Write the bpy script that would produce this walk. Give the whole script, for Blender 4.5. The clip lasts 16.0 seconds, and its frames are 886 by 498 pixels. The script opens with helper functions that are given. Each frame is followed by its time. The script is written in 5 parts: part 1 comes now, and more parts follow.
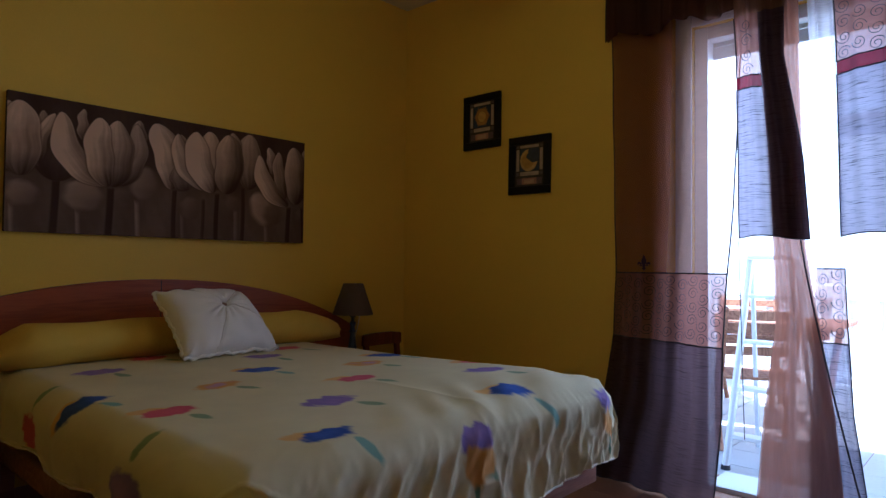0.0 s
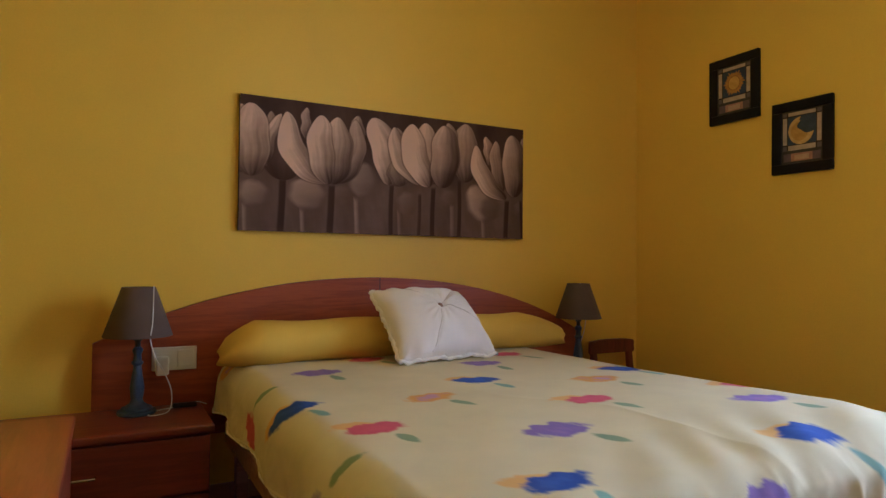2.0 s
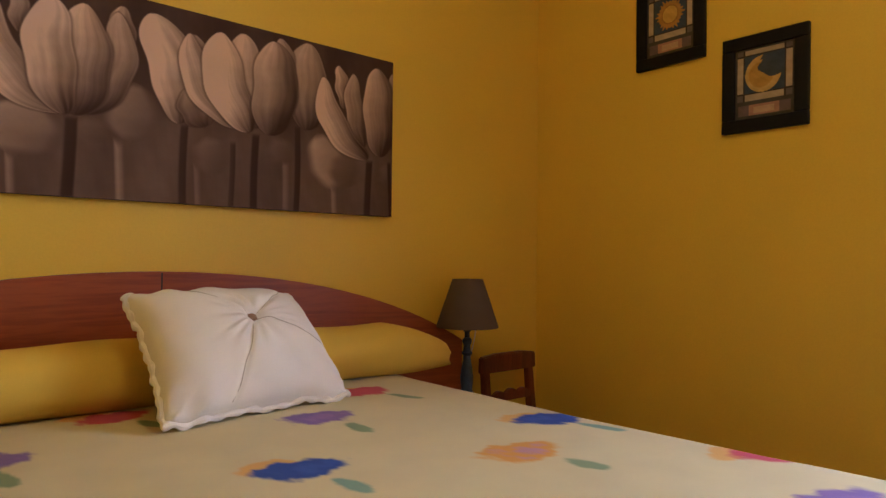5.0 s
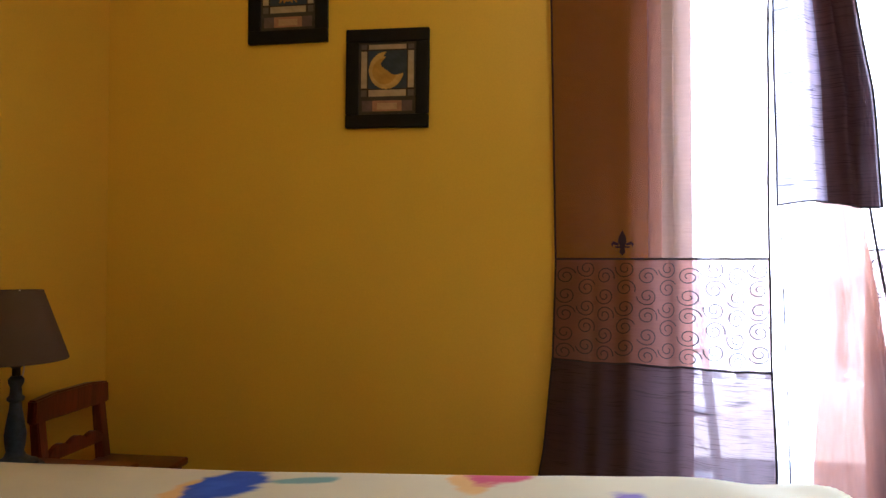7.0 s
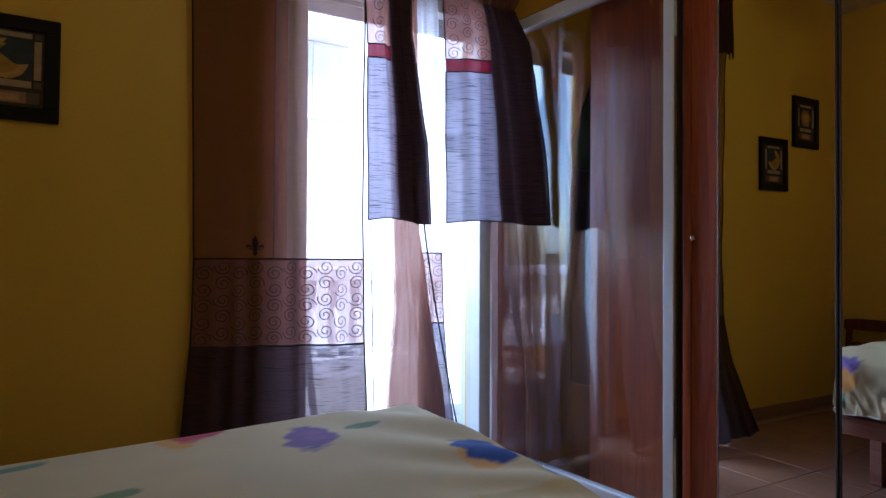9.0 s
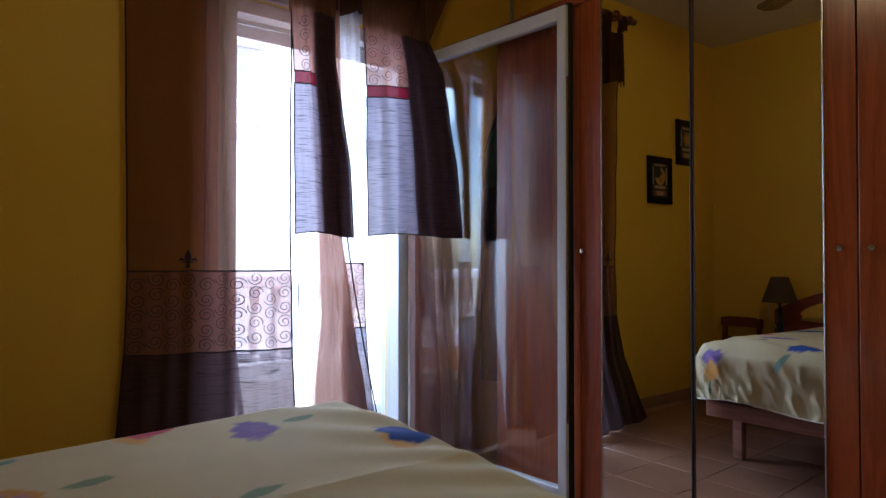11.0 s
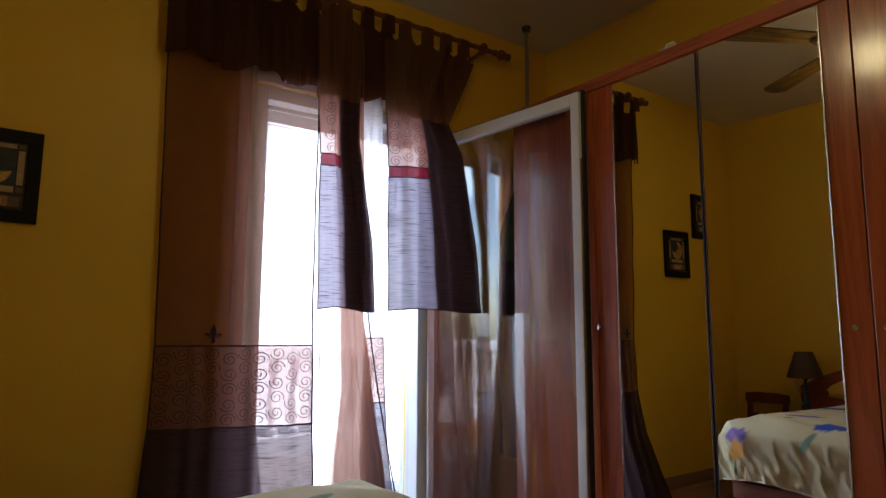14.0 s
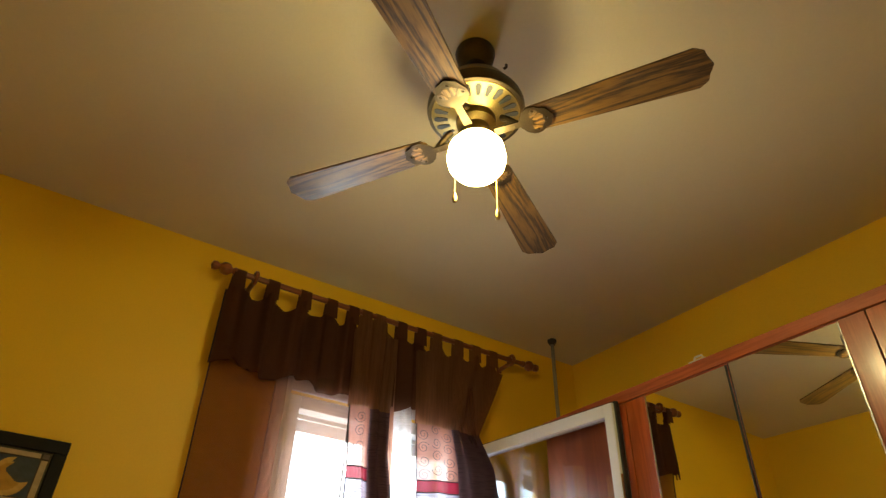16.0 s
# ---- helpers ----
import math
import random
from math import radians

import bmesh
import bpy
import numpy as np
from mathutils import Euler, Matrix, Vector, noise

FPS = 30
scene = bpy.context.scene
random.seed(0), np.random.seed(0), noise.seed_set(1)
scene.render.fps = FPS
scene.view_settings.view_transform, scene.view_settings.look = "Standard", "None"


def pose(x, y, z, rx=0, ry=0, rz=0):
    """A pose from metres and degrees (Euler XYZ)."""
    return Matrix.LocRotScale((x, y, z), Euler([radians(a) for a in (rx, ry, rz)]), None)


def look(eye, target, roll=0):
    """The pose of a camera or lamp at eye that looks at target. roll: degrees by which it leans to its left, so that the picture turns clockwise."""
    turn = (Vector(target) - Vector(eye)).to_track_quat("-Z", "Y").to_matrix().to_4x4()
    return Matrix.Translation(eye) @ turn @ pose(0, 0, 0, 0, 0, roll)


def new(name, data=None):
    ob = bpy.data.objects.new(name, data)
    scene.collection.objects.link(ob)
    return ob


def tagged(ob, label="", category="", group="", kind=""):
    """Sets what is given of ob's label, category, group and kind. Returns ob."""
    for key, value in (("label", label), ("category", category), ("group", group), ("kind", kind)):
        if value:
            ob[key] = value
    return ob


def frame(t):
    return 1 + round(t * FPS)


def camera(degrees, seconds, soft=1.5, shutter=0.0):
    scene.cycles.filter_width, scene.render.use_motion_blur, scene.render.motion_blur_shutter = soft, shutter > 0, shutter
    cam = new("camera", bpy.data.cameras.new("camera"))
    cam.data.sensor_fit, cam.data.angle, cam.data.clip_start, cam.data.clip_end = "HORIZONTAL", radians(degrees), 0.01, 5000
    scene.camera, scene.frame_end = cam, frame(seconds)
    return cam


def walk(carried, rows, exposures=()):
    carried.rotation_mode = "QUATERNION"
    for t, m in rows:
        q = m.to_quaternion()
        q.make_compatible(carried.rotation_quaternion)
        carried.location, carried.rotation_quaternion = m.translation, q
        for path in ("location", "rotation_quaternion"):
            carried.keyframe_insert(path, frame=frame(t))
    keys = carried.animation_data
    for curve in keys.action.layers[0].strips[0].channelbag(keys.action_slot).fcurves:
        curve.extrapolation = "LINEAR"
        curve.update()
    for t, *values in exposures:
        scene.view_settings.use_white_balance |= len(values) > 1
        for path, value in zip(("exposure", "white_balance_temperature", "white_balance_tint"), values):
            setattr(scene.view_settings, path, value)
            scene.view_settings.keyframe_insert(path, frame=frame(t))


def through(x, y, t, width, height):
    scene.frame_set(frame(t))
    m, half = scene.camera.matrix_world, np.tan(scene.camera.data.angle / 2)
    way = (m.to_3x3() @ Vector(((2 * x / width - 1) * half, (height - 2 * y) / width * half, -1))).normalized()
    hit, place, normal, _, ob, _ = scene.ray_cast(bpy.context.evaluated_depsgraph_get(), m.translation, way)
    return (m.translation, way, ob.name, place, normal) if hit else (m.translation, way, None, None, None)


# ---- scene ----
cam = camera(70.3, 16.0, soft=1.4)
PATH = [
    (0, (-3.068, -3.156, 1.032), (-1.59, -1.811, 1.088), 0.6),
    (0.5, (-3.025, -3.099, 1.029), (-1.668, -1.632, 1.081), 0.6),
    (1, (-2.964, -3.027, 1.022), (-1.745, -1.442, 1.075), 0.5),
    (1.5, (-2.905, -2.953, 1.027), (-1.831, -1.266, 1.078), 0.5),
    (2, (-2.855, -2.849, 1.022), (-1.917, -1.083, 1.07), 0.5),
    (2.5, (-2.746, -2.772, 1.008), (-1.878, -0.97, 1.055), 0.4),
    (3, (-2.65, -2.709, 1.0), (-1.822, -0.889, 1.051), 0.4),
    (3.1, (-2.629, -2.684, 1.005), (-1.804, -0.863, 1.049), 0.3),
    (5.5, (-2.182, -1.809, 0.994), (-0.742, -0.422, 1.033), 0.5),
    (6, (-2.106, -1.639, 0.981), (-0.5, -0.448, 1.023), 0.2),
    (6.5, (-2.055, -1.603, 0.994), (-0.224, -0.802, 1.043), 0.0),
    (7, (-2.12, -1.538, 1.001), (-0.14, -1.265, 1.043), 0.1),
    (7.5, (-2.162, -1.439, 1.036), (-0.17, -1.621, 1.061), 0.0),
    (8, (-2.249, -1.373, 1.048), (-0.305, -1.842, 1.072), 0.0),
    (8.5, (-2.389, -1.301, 1.035), (-0.514, -1.998, 1.068), 0.1),
    (9, (-2.483, -1.269, 1.026), (-0.748, -2.264, 1.049), 0.3),
    (9.5, (-2.546, -1.258, 1.026), (-0.946, -2.457, 1.057), 0.1),
    (12, (-2.757, -1.064, 1.083), (-1.166, -2.275, 1.113), -0.0),
    (12.5, (-2.762, -1.065, 1.079), (-1.16, -2.262, 1.111), -0.0),
    (13, (-2.761, -1.073, 1.082), (-1.151, -2.258, 1.134), 0.0),
    (13.5, (-2.757, -1.074, 1.083), (-1.146, -2.256, 1.165), -0.0),
    (14, (-2.75, -1.085, 1.087), (-1.136, -2.239, 1.337), 0.2),
    (14.5, (-2.741, -1.075, 1.09), (-1.153, -2.191, 1.573), 0.6),
    (15, (-2.738, -1.069, 1.097), (-1.198, -2.129, 1.81), 0.9),
    (15.5, (-2.731, -1.058, 1.096), (-1.261, -2.039, 2.032), 1.2),
    (16, (-2.723, -1.06, 1.1), (-1.343, -1.955, 2.237), 1.5),
]
EXPOSURES = [(0.0, 1.93, 4850, 10), (0.5, 2.73, 4800, 10), (1.5, 3.45, 4950, 10), (3.0, 3.55, 5350, 12), (5.5, 3.7, 5850, 16), (6.5, 3.9, 5300, 16), (7.0, 3.55, 5600, 13),
             (7.6, 2.25, 5300, 12), (8.2, 1.88, 5100, 14), (9.5, 1.88, 5150, 12), (12.0, 2.0, 5900, 12), (14.0, 2.0, 6200, 11), (15.0, 2.57, 6300, 5), (16.0, 3.4, 7000, -2)]
walk(cam, [(t, look(eye, target, roll)) for t, eye, target, roll in PATH], EXPOSURES)

# ---- world, sun and exposure ----
world = bpy.data.worlds.new("world")
scene.world = world
world.use_nodes = True
wn = world.node_tree
sky = wn.nodes.new("ShaderNodeTexSky")
sky.sky_type = "NISHITA"
sky.sun_disc = False
sky.sun_elevation = radians(58)
sky.sun_rotation = radians(216.9)
wn.links.new(sky.outputs[0], wn.nodes["Background"].inputs[0])
wn.nodes["Background"].inputs[1].default_value = 0.15

sun_data = bpy.data.lights.new("sun", "SUN")
sun_data.energy, sun_data.angle, sun_data.color = 5.0, radians(0.5), (1.0, 1.0, 1.0)
sun_lamp = new("sun", sun_data)
sun_lamp.matrix_world = look((-3, -4, 8), (0, 0, 0))

# daylight from the open sky through the doorway
sky_data = bpy.data.lights.new("door_daylight", "AREA")
sky_data.shape, sky_data.size, sky_data.size_y, sky_data.energy, sky_data.color = "RECTANGLE", 0.84, 1.60, 9.0, (0.66, 0.82, 1.0)
sky_data.spread = radians(125)
door_light = new("door_daylight", sky_data)
door_light.matrix_world = look((0.62, -2.485, 1.55), (-1.3, -2.15, 0.60))

# ---- the room's sizes ----
XW, XE, YS, YN, ZC = -3.38, 0.0, -3.86, 0.0, 2.83
DOOR_Y0, DOOR_Y1, DOOR_H = -2.97, -2.0, 2.21
MIRROR_Y = -3.105
FAN = Vector((-1.64, -1.87, 0))


# ---- materials ----
def mat(name, col, rough=0.6, metal=0.0, vary=0.12, scale=6.0, fine=60.0, bump=0.05, stretch=(1, 1, 1), spec=0.5):
    """A surface with colour variation at two scales and a fine relief."""
    m = bpy.data.materials.new(name)
    m.use_nodes = True
    nt = m.node_tree
    b = nt.nodes["Principled BSDF"]
    b.inputs["Roughness"].default_value = rough
    b.inputs["Metallic"].default_value = metal
    b.inputs["Specular IOR Level"].default_value = spec
    tc = nt.nodes.new("ShaderNodeTexCoord")
    mp = nt.nodes.new("ShaderNodeMapping")
    mp.inputs["Scale"].default_value = stretch
    nt.links.new(tc.outputs["Object"], mp.inputs[0])
    big, small = nt.nodes.new("ShaderNodeTexNoise"), nt.nodes.new("ShaderNodeTexNoise")
    big.inputs["Scale"].default_value, small.inputs["Scale"].default_value = scale, fine
    big.inputs["Detail"].default_value, small.inputs["Detail"].default_value = 4, 5
    for n in (big, small):
        nt.links.new(mp.outputs[0], n.inputs["Vector"])
    add = nt.nodes.new("ShaderNodeMath")
    add.operation = "MULTIPLY_ADD"
    add.inputs[1].default_value = 0.45
    nt.links.new(small.outputs[0], add.inputs[0])
    half = nt.nodes.new("ShaderNodeMath")
    half.operation = "MULTIPLY"
    half.inputs[1].default_value = 0.55
    nt.links.new(big.outputs[0], half.inputs[0])
    nt.links.new(half.outputs[0], add.inputs[2])
    ramp = nt.nodes.new("ShaderNodeValToRGB")
    ramp.color_ramp.elements[0].position, ramp.color_ramp.elements[1].position = 0.3, 0.7
    ramp.color_ramp.elements[0].color = (*[c * (1 - vary) for c in col], 1)
    ramp.color_ramp.elements[1].color = (*[min(1, c * (1 + vary)) for c in col], 1)
    nt.links.new(add.outputs[0], ramp.inputs[0])
    nt.links.new(ramp.outputs[0], b.inputs["Base Color"])
    if bump:
        bp = nt.nodes.new("ShaderNodeBump")
        bp.inputs["Strength"].default_value = bump
        bp.inputs["Distance"].default_value = 0.01
        nt.links.new(small.outputs[0], bp.inputs["Height"])
        nt.links.new(bp.outputs[0], b.inputs["Normal"])
    return m


def wood(name, dark, light, rough=0.35, axis=0, scale=1.0, rings=7.0, coat=0.0):
    """Wood with grain running along one axis."""
    m = bpy.data.materials.new(name)
    m.use_nodes = True
    nt = m.node_tree
    b = nt.nodes["Principled BSDF"]
    b.inputs["Roughness"].default_value = rough
    b.inputs["Coat Weight"].default_value = coat
    b.inputs["Coat Roughness"].default_value = 0.15
    tc, mp = nt.nodes.new("ShaderNodeTexCoord"), nt.nodes.new("ShaderNodeMapping")
    s = [7.0 * scale] * 3
    s[axis] = 0.55 * scale
    mp.inputs["Scale"].default_value = s
    nt.links.new(tc.outputs["Object"], mp.inputs[0])
    n1, n2 = nt.nodes.new("ShaderNodeTexNoise"), nt.nodes.new("ShaderNodeTexNoise")
    n1.inputs["Scale"].default_value, n1.inputs["Detail"].default_value, n1.inputs["Distortion"].default_value = 1.3, 3, 0.6
    n2.inputs["Scale"].default_value, n2.inputs["Detail"].default_value = 26, 4
    for n in (n1, n2):
        nt.links.new(mp.outputs[0], n.inputs["Vector"])
    mul = nt.nodes.new("ShaderNodeMath")
    mul.operation = "MULTIPLY"
    mul.inputs[1].default_value = rings * 6.28
    sn = nt.nodes.new("ShaderNodeMath")
    sn.operation = "SINE"
    nt.links.new(n1.outputs[0], mul.inputs[0])
    nt.links.new(mul.outputs[0], sn.inputs[0])
    mad = nt.nodes.new("ShaderNodeMath")
    mad.operation = "MULTIPLY_ADD"
    mad.inputs[1].default_value = 0.22
    nt.links.new(sn.outputs[0], mad.inputs[0])
    nt.links.new(n2.outputs[0], mad.inputs[2])
    ramp = nt.nodes.new("ShaderNodeValToRGB")
    ramp.color_ramp.elements[0].position, ramp.color_ramp.elements[1].position = 0.25, 0.75
    ramp.color_ramp.elements[0].color, ramp.color_ramp.elements[1].color = (*dark, 1), (*light, 1)
    nt.links.new(mad.outputs[0], ramp.inputs[0])
    nt.links.new(ramp.outputs[0], b.inputs["Base Color"])
    bp = nt.nodes.new("ShaderNodeBump")
    bp.inputs["Strength"].default_value, bp.inputs["Distance"].default_value = 0.04, 0.01
    nt.links.new(mad.outputs[0], bp.inputs["Height"])
    nt.links.new(bp.outputs[0], b.inputs["Normal"])
    return m


def sheer(name, col, clear, slub=0.25, through=0.6, stretch=(5, 9, 125), thread=0.0):
    """Thin woven cloth: part of the light passes straight, part is scattered through."""
    m = bpy.data.materials.new(name)
    m.use_nodes = True
    nt = m.node_tree
    nt.nodes.remove(nt.nodes["Principled BSDF"])
    out = nt.nodes["Material Output"]
    tc, mp = nt.nodes.new("ShaderNodeTexCoord"), nt.nodes.new("ShaderNodeMapping")
    mp.inputs["Scale"].default_value = stretch
    nt.links.new(tc.outputs["Object"], mp.inputs[0])
    ns = nt.nodes.new("ShaderNodeTexNoise")
    ns.inputs["Scale"].default_value, ns.inputs["Detail"].default_value = 2.2, 4
    nt.links.new(mp.outputs[0], ns.inputs["Vector"])
    rg = nt.nodes.new("ShaderNodeMapRange")
    rg.inputs["From Min"].default_value, rg.inputs["From Max"].default_value = 0.38, 0.64
    rg.inputs["To Min"].default_value, rg.inputs["To Max"].default_value = clear * (1 - slub), min(0.97, clear * (1 + slub))
    nt.links.new(ns.outputs[0], rg.inputs["Value"])
    df, tl, tp = nt.nodes.new("ShaderNodeBsdfDiffuse"), nt.nodes.new("ShaderNodeBsdfTranslucent"), nt.nodes.new("ShaderNodeBsdfTransparent")
    df.inputs[0].default_value = tl.inputs[0].default_value = (*col, 1)
    if thread:
        # uneven darker weft threads
        n2, m2, r2, mc = nt.nodes.new("ShaderNodeTexNoise"), nt.nodes.new("ShaderNodeMapping"), nt.nodes.new("ShaderNodeMapRange"), nt.nodes.new("ShaderNodeMix")
        m2.inputs["Scale"].default_value = (8, 12, 420)
        nt.links.new(tc.outputs["Object"], m2.inputs[0])
        n2.inputs["Scale"].default_value, n2.inputs["Detail"].default_value = 1.0, 3
        nt.links.new(m2.outputs[0], n2.inputs["Vector"])
        r2.inputs["From Min"].default_value, r2.inputs["From Max"].default_value = 0.30, 0.47
        nt.links.new(n2.outputs[0], r2.inputs["Value"])
        mc.data_type = "RGBA"
        mc.inputs["A"].default_value = (*[c * (1 - thread) for c in col], 1)
        mc.inputs["B"].default_value = (*[min(1, c * 1.12) for c in col], 1)
        nt.links.new(r2.outputs[0], mc.inputs["Factor"])
        nt.links.new(mc.outputs["Result"], df.inputs[0])
        nt.links.new(mc.outputs["Result"], tl.inputs[0])
        low = nt.nodes.new("ShaderNodeMath")
        low.operation = "MULTIPLY"
        nt.links.new(rg.outputs[0], low.inputs[0])
        nt.links.new(r2.outputs[0], low.inputs[1])
        rg = low
    tp.inputs[0].default_value = (*[0.82 + 0.18 * c / max(col) for c in col], 1)
    a, b = nt.nodes.new("ShaderNodeMixShader"), nt.nodes.new("ShaderNodeMixShader")
    a.inputs[0].default_value = through
    nt.links.new(df.outputs[0], a.inputs[1])
    nt.links.new(tl.outputs[0], a.inputs[2])
    nt.links.new(rg.outputs[0], b.inputs[0])
    nt.links.new(a.outputs[0], b.inputs[1])
    nt.links.new(tp.outputs[0], b.inputs[2])
    nt.links.new(b.outputs[0], out.inputs[0])
    return m


def printed(name, rough=0.8, weave=900.0, bump=0.15, spec=0.3):
    """A surface that carries a printed or painted picture in its colour attribute."""
    m = bpy.data.materials.new(name)
    m.use_nodes = True
    nt = m.node_tree
    b = nt.nodes["Principled BSDF"]
    b.inputs["Roughness"].default_value = rough
    b.inputs["Specular IOR Level"].default_value = spec
    at = nt.nodes.new("ShaderNodeVertexColor")
    at.layer_name = "print"
    tc = nt.nodes.new("ShaderNodeTexCoord")
    ns = nt.nodes.new("ShaderNodeTexNoise")
    ns.inputs["Scale"].default_value, ns.inputs["Detail"].default_value = weave, 2
    nt.links.new(tc.outputs["Object"], ns.inputs["Vector"])
    big = nt.nodes.new("ShaderNodeTexNoise")
    big.inputs["Scale"].default_value = 9
    nt.links.new(tc.outputs["Object"], big.inputs["Vector"])
    mx = nt.nodes.new("ShaderNodeMix")
    mx.data_type, mx.blend_type = "RGBA", "MULTIPLY"
    mx.inputs["Factor"].default_value = 0.14
    nt.links.new(at.outputs[0], mx.inputs["A"])
    nt.links.new(big.outputs[0], mx.inputs["B"])
    nt.links.new(mx.outputs["Result"], b.inputs["Base Color"])
    bp = nt.nodes.new("ShaderNodeBump")
    bp.inputs["Strength"].default_value, bp.inputs["Distance"].default_value = bump, 0.002
    nt.links.new(ns.outputs[0], bp.inputs["Height"])
    nt.links.new(bp.outputs[0], b.inputs["Normal"])
    return m


def glass(name, tint=(0.93, 0.96, 0.95), gloss=0.10):
    """A flat pane: mostly clear, with a mirror share that grows at glancing angles."""
    m = bpy.data.materials.new(name)
    m.use_nodes = True
    nt = m.node_tree
    nt.nodes.remove(nt.nodes["Principled BSDF"])
    tp, gl, mx, lw, fr = (nt.nodes.new(k) for k in ("ShaderNodeBsdfTransparent", "ShaderNodeBsdfGlossy", "ShaderNodeMixShader", "ShaderNodeLayerWeight", "ShaderNodeMath"))
    tp.inputs[0].default_value = (*tint, 1)
    gl.inputs["Roughness"].default_value = 0.0
    lw.inputs[0].default_value = 0.15
    fr.operation = "MULTIPLY_ADD"
    fr.inputs[1].default_value, fr.inputs[2].default_value = 0.7, gloss
    nt.links.new(lw.outputs["Facing"], fr.inputs[0])
    nt.links.new(fr.outputs[0], mx.inputs[0])
    nt.links.new(tp.outputs[0], mx.inputs[1])
    nt.links.new(gl.outputs[0], mx.inputs[2])
    nt.links.new(mx.outputs[0], nt.nodes["Material Output"].inputs[0])
    return m


def glow(name, col, strength):
    m = bpy.data.materials.new(name)
    m.use_nodes = True
    b = m.node_tree.nodes["Principled BSDF"]
    b.inputs["Base Color"].default_value = (*col, 1)
    b.inputs["Emission Color"].default_value = (*col, 1)
    b.inputs["Emission Strength"].default_value = strength
    b.inputs["Roughness"].default_value = 0.3
    return m


M_WALL = mat("ochre_wall_paint", (0.80, 0.525, 0.046), 0.5, vary=0.05, scale=1.6, fine=140, bump=0.06, spec=0.4)
# white ceiling: the yellow bounce off the walls is put into its colour
M_CEIL = mat("white_ceiling_warm_bounce", (0.62, 0.54, 0.38), 0.8, vary=0.03, scale=2, fine=120, bump=0.05)
M_WHITE = mat("white_lacquered_aluminium", (0.68, 0.69, 0.72), 0.3, vary=0.03, scale=5, fine=80, bump=0.01)
M_PLASTIC = mat("white_plastic", (0.76, 0.74, 0.68), 0.35, vary=0.03, bump=0.01)
M_RUBBER = mat("black_rubber", (0.012, 0.012, 0.014), 0.5, vary=0.1, bump=0.02)
M_BEDWOOD = wood("cherry_stained_wood", (0.26, 0.046, 0.011), (0.35, 0.072, 0.016), 0.40, axis=0, coat=0.08)
M_NIGHT = wood("cherry_veneer", (0.16, 0.028, 0.010), (0.22, 0.043, 0.015), 0.38, axis=0, coat=0.12)
M_WARD = wood("mahogany_veneer", (0.33, 0.068, 0.021), (0.45, 0.102, 0.032), 0.28, axis=2, coat=0.9)
M_WARDH = wood("mahogany_veneer_rail", (0.26, 0.058, 0.02), (0.40, 0.10, 0.038), 0.3, axis=0, coat=0.3)
M_CHEST = wood("red_cherry_top", (0.27, 0.055, 0.018), (0.37, 0.085, 0.028), 0.3, axis=1, coat=0.3)
M_RAILWOOD = wood("pale_red_wood", (0.30, 0.13, 0.09), (0.42, 0.20, 0.14), 0.45, axis=0)
M_CHAIR = wood("dark_red_chair_wood", (0.11, 0.018, 0.010), (0.19, 0.034, 0.016), 0.3, axis=2, coat=0.3)
M_ROD = wood("walnut_rod", (0.13, 0.035, 0.014), (0.24, 0.07, 0.03), 0.35, axis=1, coat=0.2)
M_BLADE = wood("oak_fan_blade", (0.042, 0.021, 0.005), (0.22, 0.115, 0.022), 0.4, axis=0, scale=1.4, rings=9, coat=0.15)
M_BRASS = mat("antique_brass", (0.30, 0.215, 0.075), 0.36, 1.0, vary=0.25, scale=20, fine=200, bump=0.04)
M_DARKBRASS = mat("dark_bronze", (0.055, 0.037, 0.017), 0.4, 0.8, vary=0.3, scale=20, fine=200, bump=0.04)
M_CHROME = mat("satin_chrome", (0.62, 0.62, 0.64), 0.25, 1.0, vary=0.05, bump=0.0)
M_STEEL = mat("grey_painted_steel", (0.24, 0.24, 0.22), 0.4, 0.3, vary=0.1)
M_LAMPBLUE = mat("distressed_blue_wood", (0.030, 0.055, 0.10), 0.5, vary=0.55, scale=14, fine=90, bump=0.15)
M_SHADE = mat("taupe_linen_shade", (0.115, 0.075, 0.055), 0.85, vary=0.12, scale=12, fine=420, bump=0.25)
M_CREAM = mat("cream_cotton", (0.80, 0.73, 0.66), 0.9, vary=0.06, scale=10, fine=500, bump=0.2)
M_BUTTON = mat("brown_button", (0.22, 0.11, 0.06), 0.5, vary=0.2)
M_YELLOW = mat("yellow_cotton", (0.70, 0.45, 0.05), 0.85, vary=0.06, scale=8, fine=500, bump=0.15)
M_MATTRESS = mat("mattress_ticking", (0.70, 0.66, 0.58), 0.9, vary=0.05, fine=300)
M_CABLE = mat("white_cable", (0.72, 0.70, 0.66), 0.4, vary=0.04, bump=0)
M_FRAME = mat("black_picture_frame", (0.006, 0.006, 0.008), 0.5, vary=0.4, scale=30, fine=200, bump=0.05, spec=0.2)
M_MIRROR = bpy.data.materials.new("mirror")
M_MIRROR.use_nodes = True
for key, value in (("Base Color", (0.87, 0.89, 0.88, 1)), ("Metallic", 1.0), ("Roughness", 0.0)):
    M_MIRROR.node_tree.nodes["Principled BSDF"].inputs[key].default_value = value
M_PANE = glass("window_glass", (0.86, 0.88, 0.88), 0.06)
M_GLOBE = glow("opal_glass_lit", (1.0, 0.80, 0.40), 6.0)
M_CANVAS = printed("canvas_print", 0.75, 500, 0.12)
M_COVER = printed("printed_cotton_bedspread", 0.85, 700, 0.12)
M_ART = printed("art_print_under_glass", 0.25, 300, 0.0, 0.5)
